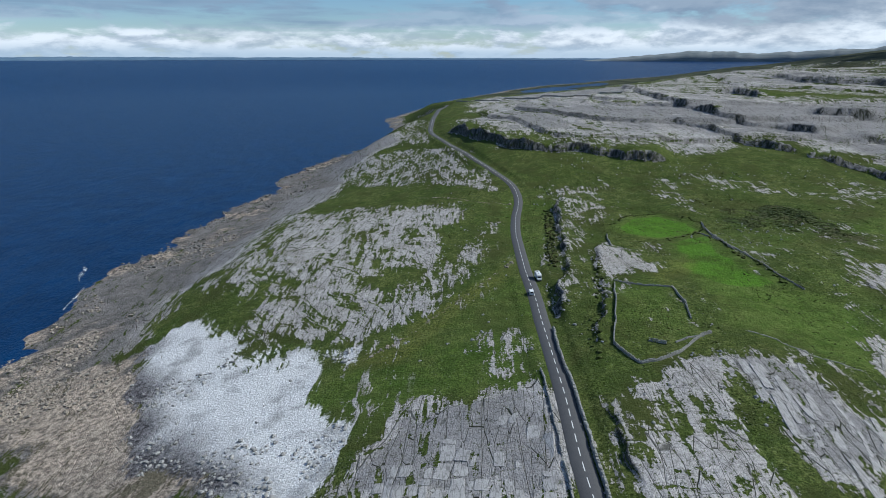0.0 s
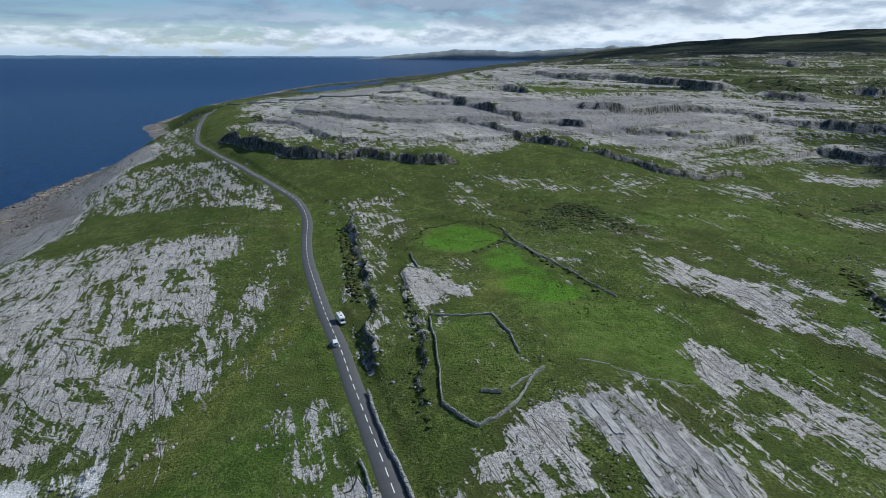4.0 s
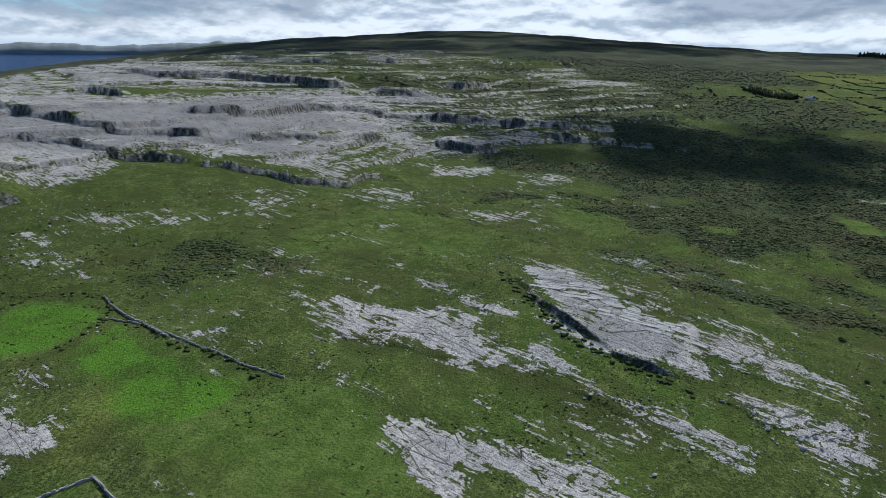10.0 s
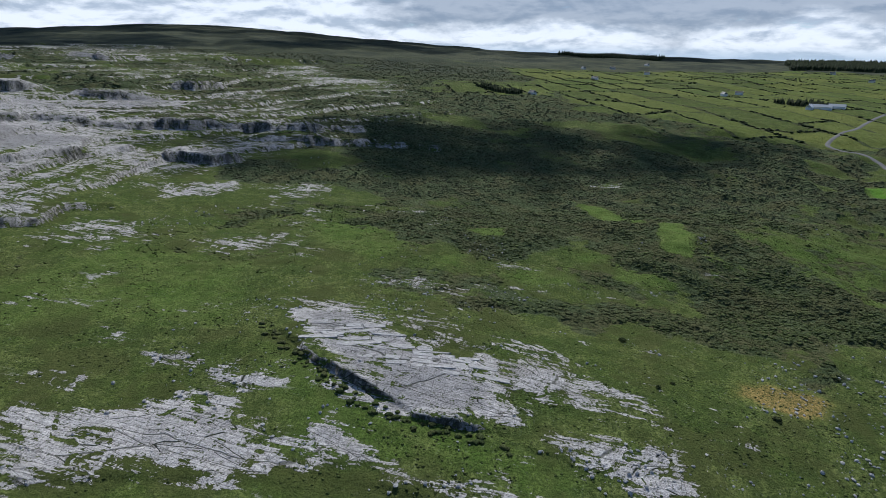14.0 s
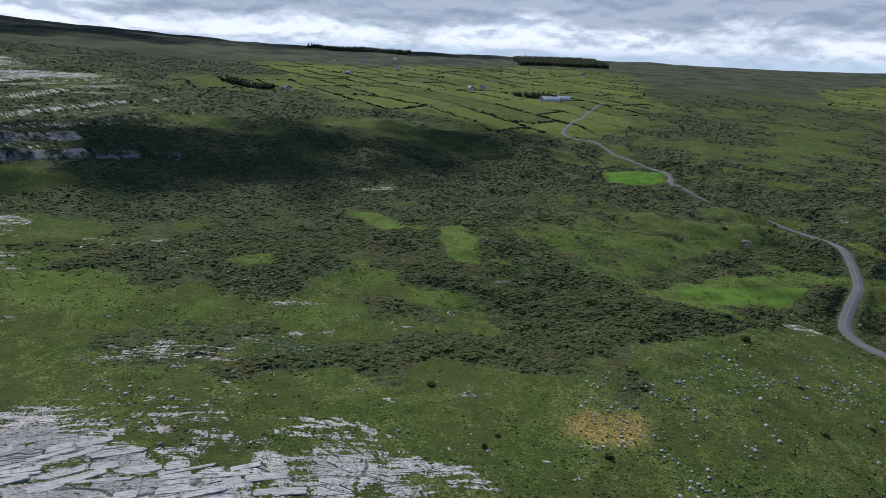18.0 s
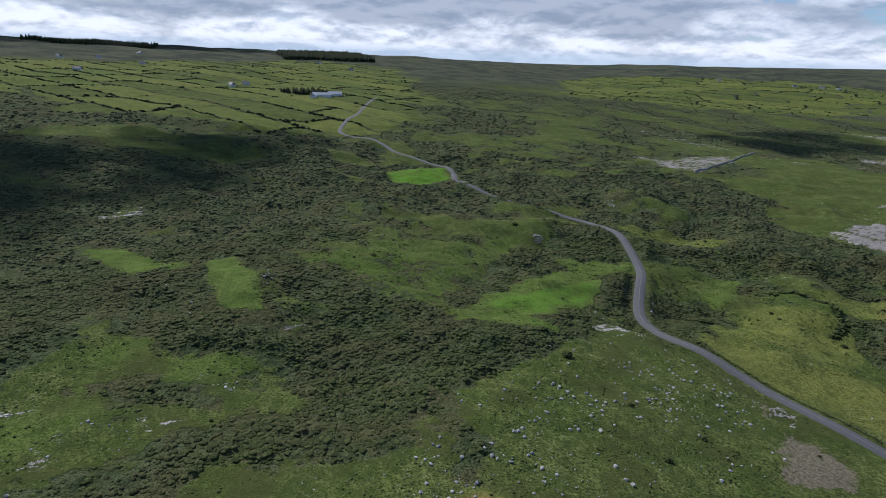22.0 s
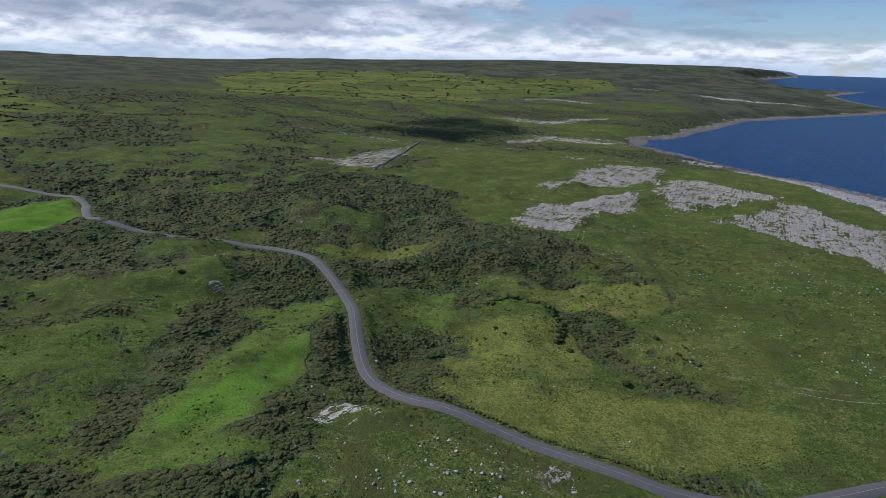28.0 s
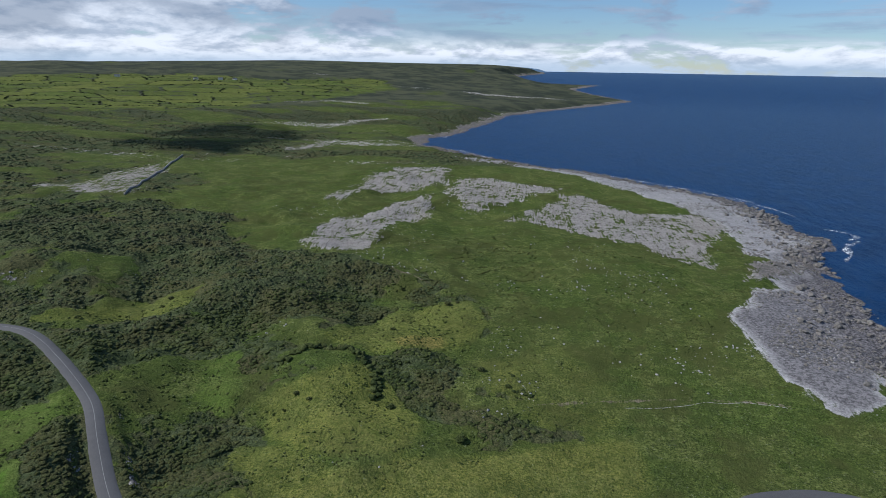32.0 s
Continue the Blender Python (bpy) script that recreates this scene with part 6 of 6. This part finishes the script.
ob = merged("field_hedges", place(small_bush, xs, ys, heights(xs, ys), 2.5 + 3.5 * rng.random(n), 0.45 + 0.3 * rng.random(n), rng.random(n) * 6.3), small_tris, FAR_LEAVES, flat=False)
tagged(ob, "dark hedgerows parting the distant green fields", "hedgerow", kind="stuff")

# conifer plantation and copses on the skyline
def wood(label, ring, count, tall):
    p = np.array(ring, float)
    lo, hi = p.min(0), p.max(0)
    xs, ys = lo[0] + (hi[0] - lo[0]) * rng.random(count * 4), lo[1] + (hi[1] - lo[1]) * rng.random(count * 4)
    k = np.nonzero(inside(xs, ys, ring) > 0)[0][:count]
    xs, ys = xs[k], ys[k]
    ring_n = 7
    a = np.arange(ring_n) / ring_n * 2 * math.pi
    tier = []
    for base, top, wide in ((0.05, 0.62, 0.36), (0.34, 1.0, 0.26)):
        tier += [[math.cos(t) * wide, math.sin(t) * wide, base] for t in a] + [[0, 0, top]]
    tris = [[i, (i + 1) % ring_n, ring_n] for i in range(ring_n)]
    tris += [[i + ring_n + 1, (i + 1) % ring_n + ring_n + 1, 2 * ring_n + 1] for i in range(ring_n)]
    size = tall * (0.75 + 0.5 * rng.random(len(xs)))
    v = np.array(tier)[None] * size[:, None, None] * (1 + 0.18 * (rng.random((len(xs), len(tier), 3)) - 0.5))
    v = v + np.stack([xs, ys, heights(xs, ys)], -1)[:, None]
    return tagged(merged("wood", v, tris, FAR_LEAVES, flat=False), label, "wood", kind="stuff")


wood("dark conifer plantation on the distant ridge", [(2500, -560), (3100, -700), (3180, -1150), (2560, -960)], 2600, 20)
wood("dark line of conifers along the far ridge", [(2900, 300), (3500, 200), (3600, -250), (3000, -150)], 800, 17)
wood("small dark copse beside the pale field", [(1270, 250), (1330, 330), (1300, 350), (1235, 265)], 130, 9)
wood("small copse beside farm sheds", [(1360, -330), (1420, -300), (1400, -220), (1345, -250)], 120, 9)

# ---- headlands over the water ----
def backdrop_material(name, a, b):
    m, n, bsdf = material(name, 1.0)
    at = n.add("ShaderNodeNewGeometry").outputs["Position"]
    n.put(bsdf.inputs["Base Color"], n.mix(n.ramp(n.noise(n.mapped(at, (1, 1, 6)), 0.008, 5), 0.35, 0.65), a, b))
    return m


# the blue and grey of distance haze are put into these base colours
FAR_LAND = backdrop_material("hazy_blue_land", (0.085, 0.15, 0.23), (0.12, 0.19, 0.27))
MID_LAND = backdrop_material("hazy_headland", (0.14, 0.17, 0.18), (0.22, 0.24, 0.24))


def headland(name, label, profile_points, near, deep, mat):
    """A far ridge: bearing in degrees and height above the water's edge, rounded from front to back."""
    b = np.array([p[0] for p in profile_points], float)
    h = np.array([p[1] for p in profile_points], float)
    bb = np.arange(b[0], b[-1], 0.12)
    hh = np.interp(bb, b, h) * (1 + 0.10 * rough(bb * 60, bb * 0, 40, 5, 3))
    rows = np.array([0.0, 0.04, 0.3, 0.7, 1.0])
    lift = np.array([-0.3, 0.35, 0.8, 1.0, 0.9])
    rr, ba = np.meshgrid(near + deep * rows, np.radians(bb), indexing="ij")
    z = sea_lift(np.full(rr.shape, float(near))) + lift[:, None] * hh[None]
    return tagged(sheet(name, HUB[0] + rr * np.sin(ba), HUB[1] + rr * np.cos(ba), z, mat, closed=False), label, "headland", kind="structure")


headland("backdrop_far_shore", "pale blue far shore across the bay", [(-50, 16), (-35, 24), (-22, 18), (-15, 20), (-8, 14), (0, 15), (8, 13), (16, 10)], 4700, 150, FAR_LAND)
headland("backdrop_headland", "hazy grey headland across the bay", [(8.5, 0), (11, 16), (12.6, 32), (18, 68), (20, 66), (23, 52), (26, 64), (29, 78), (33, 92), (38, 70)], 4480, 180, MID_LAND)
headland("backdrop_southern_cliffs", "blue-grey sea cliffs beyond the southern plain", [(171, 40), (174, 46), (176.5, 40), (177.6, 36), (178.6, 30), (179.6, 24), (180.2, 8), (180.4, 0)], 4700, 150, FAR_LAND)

# ---- surf ----
def foam_material():
    m, n, bsdf = material("sea_foam", 0.7)
    at = n.add("ShaderNodeNewGeometry").outputs["Position"]
    n.put(bsdf.inputs["Base Color"], (0.82, 0.86, 0.88))
    n.put(bsdf.inputs["Alpha"], n.ramp(n.math("ADD", n.noise(at, 0.35, 6, 0.75, 1.0), n.math("MULTIPLY", n.noise(at, 1.8, 4, 0.7), 0.3)), 0.63, 0.78))
    return m


FOAM = foam_material()


def surf(label, line, wide):
    at, s = curve(line, 2.0)
    d = np.gradient(at, axis=0)
    d /= np.linalg.norm(d, axis=1)[:, None]
    left = np.c_[-d[:, 1], d[:, 0]]
    off = np.linspace(-1, 1, 5) * wide / 2
    taper = (np.sin(np.linspace(0.05, 1, len(at)) * math.pi) ** 0.6 * (0.65 + 0.5 * rough(s, s * 0, 14, 6, 3)))[:, None]
    drift = (rough(s, s * 0, 18, 8, 3) * wide * 0.3)[:, None]
    x, y = at[:, :1] + left[:, :1] * (off * taper + drift), at[:, 1:] + left[:, 1:] * (off * taper + drift)
    z = sea_lift(np.hypot(x - HUB[0], y - HUB[1])) + 0.12 + 0.25 * (1 - (off / wide * 2) ** 2)[None] * (0.6 + 0.4 * rough(x, y, 6, 9, 2))
    return tagged(sheet("surf", x, y, z, FOAM, closed=False), label, "surf", kind="stuff")


surf("white surf breaking on a sunken rock", [(-262, 372), (-256, 366), (-250, 352), (-246, 345)], 5)
surf("white foam washing along the rocky shore", [(-238, 335), (-232, 318), (-228, 300)], 3)
surf("white surf round the rocky point", [(-12, -520), (-22, -535), (-16, -552), (-6, -556)], 8)
surf("white surf below the boulder beach", [(60, -395), (66, -372), (72, -350), (78, -325)], 11)
surf("breaking waves along the curved southern bay", [(20, -640), (40, -695), (90, -748), (150, -800), (220, -845)], 7)
surf("breaking waves on the bay's pale shore", [(235, -852), (300, -905), (350, -975), (395, -1030)], 13)
surf("white surf along the far point", [(425, -1180), (420, -1300), (388, -1500)], 12)
surf("white surf on the outer rock ledges", [(-2, -600), (14, -655), (30, -690)], 7)
surf("white foam below the dark shore rocks", [(-18, -520), (4, -490), (22, -455)], 9)


# ---- clouds overhead, whose shade lies on the slopes ----
def cloud_material():
    m, n, bsdf = material("cloud_vapour", 1.0)
    n.put(bsdf.inputs["Base Color"], (0.88, 0.89, 0.90))
    n.put(bsdf.inputs["Alpha"], 0.28)
    return m


CLOUD = cloud_material()


def cloud(label, ring, count, wide):
    """A cloud of many puffs, 1000 m up, over the ground toward the sun from the ring that it shades."""
    p = np.array(ring, float)
    lo, hi = p.min(0) - 20, p.max(0) + 20
    xs, ys = lo[0] + (hi[0] - lo[0]) * rng.random(count * 6), lo[1] + (hi[1] - lo[1]) * rng.random(count * 6)
    depth = inside(xs, ys, ring)
    k = np.nonzero(depth > 25 * (rng.random(len(xs)) - 0.5))[0][:count]
    xs, ys, depth = xs[k], ys[k], depth[k]
    up = 960 / SUN_WAY[2]
    size = wide * (0.35 + 0.65 * np.clip(depth / 90, 0, 1)) * (0.7 + 0.6 * rng.random(len(xs)))
    v = place(bushes, xs + SUN_WAY[0] * up, ys + SUN_WAY[1] * up, 960 + 40 * rng.random(len(xs)), size, 0.4 + 0.2 * rng.random(len(xs)), rng.random(len(xs)) * 6.3)
    return tagged(merged("cloud", v, bush_faces, CLOUD, flat=False), label, "cloud", kind="structure")


cloud("grey-white cloud high over the limestone slopes", [(492, 519), (586, 521), (681, 457), (854, 381), (943, 241), (963, 90), (980, -52), (958, -154), (843, -122), (711, 17), (640, 130), (575, 230), (530, 300), (515, 388), (482, 453)], 115, 85)
cloud("long dark cloud bank over the inland ridge", [(1027, 1572), (1181, 1250), (1444, 1050), (1800, 850), (2369, 500), (2756, -100), (3000, -700), (4200, -1000), (4500, 300), (4000, 1700), (2600, 3300), (1500, 3200)], 420, 250)
cloud("small grey-white cloud over the southern plain", [(907, -830), (945, -990), (891, -1170), (784, -1237), (686, -1054), (693, -867), (775, -792)], 55, 85)


# ---- single boulders and bushes that stand apart ----
def stone_mesh(seed):
    bm = bmesh.new()
    bmesh.ops.create_icosphere(bm, subdivisions=2, radius=0.5)
    g = random.Random(seed)
    for v in bm.verts:
        v.co *= 1 + 0.5 * noise.noise(v.co * 2.1 + Vector((seed * 7.1, 0, 0)))
        v.co.z *= 0.7
    for _ in range(3):
        n = Vector((g.uniform(-1, 1), g.uniform(-1, 1), g.uniform(-0.2, 1))).normalized()
        bmesh.ops.bisect_plane(bm, geom=[*bm.verts, *bm.edges, *bm.faces], plane_co=n * 0.30, plane_no=n, clear_outer=True)
        bmesh.ops.holes_fill(bm, edges=bm.edges)
    mesh = bpy.data.meshes.new("boulder")
    bm.to_mesh(mesh)
    bm.free()
    mesh.materials.append(LIMESTONE)
    return mesh


STONE_MESHES = [stone_mesh(s) for s in range(7)]


def boulders(count, ring, small, large, label, group, seed):
    g = np.random.default_rng(seed)
    p = np.array(ring, float)
    lo, hi = p.min(0), p.max(0)
    made = 0
    for k in range(count * 30):
        x, y = lo + (hi - lo) * g.random(2)
        if made == count or inside(np.array([x]), np.array([y]), ring)[0] < 0 or off_road(np.array([x]), np.array([y]))[0] < 6:
            continue
        made += 1
        size = small + (large - small) * g.random() ** 2.5
        ob = new("boulder", STONE_MESHES[int(g.integers(7))])
        ob.matrix_world = pose(x, y, ground_at(x, y) + size * 0.12, g.uniform(-12, 12), g.uniform(-12, 12), g.uniform(0, 360)) @ Matrix.Diagonal((size, size * g.uniform(0.7, 1.0), size * g.uniform(0.6, 0.9), 1))
        tagged(ob, label, "boulder", group)


boulders(110, [(290, -100), (345, -95), (370, -60), (330, 20), (270, 30), (265, -60)], 0.7, 2.0, "pale grey limestone boulder lying on short turf", "boulders on the hillside", 3)
boulders(60, [(180, -230), (270, -260), (260, -330), (190, -390), (160, -300)], 0.6, 1.5, "small pale limestone boulder on the coastal grass", "boulders on the coastal grass", 4)
boulders(50, [(-60, 180), (20, 190), (22, 300), (-30, 300)], 0.6, 1.5, "grey limestone boulder on green roadside turf", "boulders beside the road", 5)
boulders(40, [(150, 180), (280, 150), (270, 240), (160, 260)], 0.7, 1.8, "grey limestone boulder between pavement outcrops", "boulders among the outcrops", 6)


boulders(60, [(292, -48), (342, -58), (328, -106), (288, -98)], 0.5, 1.7, "pale limestone boulder strewn on a grassy knoll", "boulders on the knoll", 77)


def bush(seed):
    """A rounded thorn bush: short stems and a crown of many small leafy clumps."""
    g = np.random.default_rng(seed)
    base = new("bush")
    bm = bmesh.new()
    for k in range(5):
        a = k * 1.26 + g.random()
        tip = Vector((math.cos(a) * 0.35, math.sin(a) * 0.35, 0.45))
        bmesh.ops.create_cone(bm, cap_ends=True, segments=6, radius1=0.05, radius2=0.02, depth=tip.length,
                              matrix=Matrix.Translation(tip / 2) @ tip.to_track_quat("Z", "Y").to_matrix().to_4x4())
    part("stem", bm, BARK, base)
    n = 70
    a, u = g.random(n) * 6.283, g.random(n)
    rad = 0.5 * np.sqrt(u) * (0.8 + 0.3 * g.random(n))
    z = 0.25 + 0.45 * np.sqrt(np.clip(1 - u, 0, 1)) * (0.7 + 0.5 * g.random(n))
    v = np.stack([lump(1, 0.35, int(s))[0] for s in g.integers(0, 999, n)]) * (0.16 + 0.14 * g.random((n, 1, 1)))
    v = v + np.stack([np.cos(a) * rad, np.sin(a) * rad, z], -1)[:, None]
    crown = merged("crown", v, lump(1, 0, 0)[1], LEAVES)
    crown.parent = base
    return tagged(base, "single dark rounded thorn bush on open grass", "bush", "lone bushes")


BARK = plain_material("grey_bark", (0.10, 0.085, 0.07), 0.9)
kinds = [bush(s) for s in range(4)]
spots = np.random.default_rng(12)
at_kinds = 0
for k in range(4000):
    x, y = spots.uniform(270, 640), spots.uniform(-330, 120)
    c = covers(np.array([x]), np.array([y]))
    if c["scrub"][0] > 0.45 or c["rock"][0] > 0.4 or off_road(np.array([x]), np.array([y]))[0] < 7 or spots.random() > 0.3:
        continue
    size = spots.uniform(1.0, 2.3)
    m = pose(x, y, ground_at(x, y) - 0.1, 0, 0, spots.uniform(0, 360)) @ Matrix.Diagonal((size, size, size * 0.8, 1))
    if at_kinds < 4:
        kinds[at_kinds].matrix_world = m
    else:
        copy_thing(kinds[at_kinds % 4], m)
    at_kinds += 1
    if at_kinds == 34:
        break


# ---- limestone slabs of the nearest pavement, each parted from the next by a joint ----
def slab_mesh(seed):
    g = random.Random(seed)
    n = 16
    pts = []
    for k in range(n):
        a = k / n * 2 * math.pi
        e = (abs(math.cos(a)) ** 14 + abs(math.sin(a)) ** 14) ** (-1 / 14)
        pts.append((math.cos(a) * e * 0.5 * g.uniform(0.74, 1.0), math.sin(a) * e * 0.5 * g.uniform(0.86, 1.0)))
    bm = bmesh.new()
    low = [bm.verts.new((x, y, -0.6)) for x, y in pts]
    mid = [bm.verts.new((x, y, 0.0)) for x, y in pts]
    top = [bm.verts.new((x * 0.95, y * 0.98, 0.045)) for x, y in pts]
    bm.faces.new(top)
    for a, b in ((low, mid), (mid, top)):
        for k in range(n):
            bm.faces.new((a[k], a[(k + 1) % n], b[(k + 1) % n], b[k]))
    mesh = bpy.data.meshes.new("limestone_slab")
    bm.to_mesh(mesh)
    bm.free()
    mesh.materials.append(SLAB)
    return mesh


def slab_material():
    m, n, bsdf = material("pavement_slab", 0.9)
    at = n.add("ShaderNodeNewGeometry").outputs["Position"]
    tone = n.add("ShaderNodeObjectInfo").outputs["Random"]
    c = n.mix(n.ramp(n.noise(at, 0.45, 6, 0.7), 0.3, 0.7), (0.31, 0.298, 0.29), (0.47, 0.455, 0.44))
    c = n.mix(n.math("MULTIPLY", tone, 0.35), c, (0.34, 0.32, 0.30))
    c = n.mix(n.ramp(n.noise(at, 2.4, 5, 0.75), 0.5, 0.72, 0, 0.7), c, (0.13, 0.125, 0.115))
    fine = n.cells(n.mapped(at, (1.1, 0.16, 0.3), (0, 0, radians(-8))), 1.0, "DISTANCE_TO_EDGE")
    c = n.mix(n.ramp(fine, 0.01, 0.09, 0.55, 1.0), (0.04, 0.042, 0.03), c)
    n.put(bsdf.inputs["Base Color"], c)
    n.put(bsdf.inputs["Normal"], n.add("ShaderNodeBump", {"Strength": 0.6, "Distance": 0.3, "Height": n.noise(at, 1.3, 5, 0.7)}).outputs[0])
    return m


SLAB = slab_material()
SLABS = [slab_mesh(s) for s in range(8)]


def pavement(label, ring, turn, limit, wide, long, seed):
    g = np.random.default_rng(seed)
    base = new("limestone_pavement")
    c, s = math.cos(radians(turn)), math.sin(radians(turn))
    p = np.array(ring, float)
    mid = p.mean(0)
    q = (p - mid) @ np.array([[c, -s], [s, c]])
    base.location = (*mid, ground_at(*mid))
    made, u = 0, q[:, 0].min()
    while u < q[:, 0].max() and made < limit:
        w = wide * g.uniform(0.5, 1.9)
        v = q[:, 1].min() - g.uniform(0, long)
        while v < q[:, 1].max() and made < limit:
            l = long * g.uniform(0.35, 1.9)
            x, y = mid + np.array([(u + w / 2) * c + (v + l / 2) * s, -(u + w / 2) * s + (v + l / 2) * c])
            if inside(np.array([x]), np.array([y]), ring)[0] > 1.5 and covers(np.array([x]), np.array([y]))["rock"][0] > 0.62 and g.random() > 0.35 and off_road(np.array([x]), np.array([y]))[0] > 7:
                dzx = (ground_at(x + 1.5, y) - ground_at(x - 1.5, y)) / 3
                dzy = (ground_at(x, y + l / 3) - ground_at(x, y - l / 3)) / (2 * l / 3)
                ob = new("limestone_slab", SLABS[int(g.integers(8))])
                ob.parent = base
                ob.matrix_basis = pose(x - mid[0], y - mid[1], ground_at(x, y) - base.location[2] + 0.02, math.degrees(math.atan(dzy)), -math.degrees(math.atan(dzx)), -turn + g.uniform(-9, 9)) @ Matrix.Diagonal((w * 0.95, l * 0.97, 1, 1))
                made += 1
            v += l
        u += w
    return tagged(base, label, "pavement", kind="structure")


pavement("bare grey limestone pavement split by dark joints", [(-28, 112), (-22, 128), (-12, 140), (0, 148), (20, 156), (29, 156), (27, 112)], 6, 290, 2.6, 6.5, 21)
pavement("pale limestone pavement in long parallel slabs", [(76, 178), (84, 186), (100, 178), (118, 168), (130, 150), (128, 112), (100, 112), (92, 140)], 6, 290, 2.0, 13.0, 22)
pavement("weathered limestone strip with narrow joints", [(262, 225), (278, 228), (286, 195), (272, 160), (262, 140), (246, 150), (250, 185)], -12, 260, 1.9, 10.0, 23)
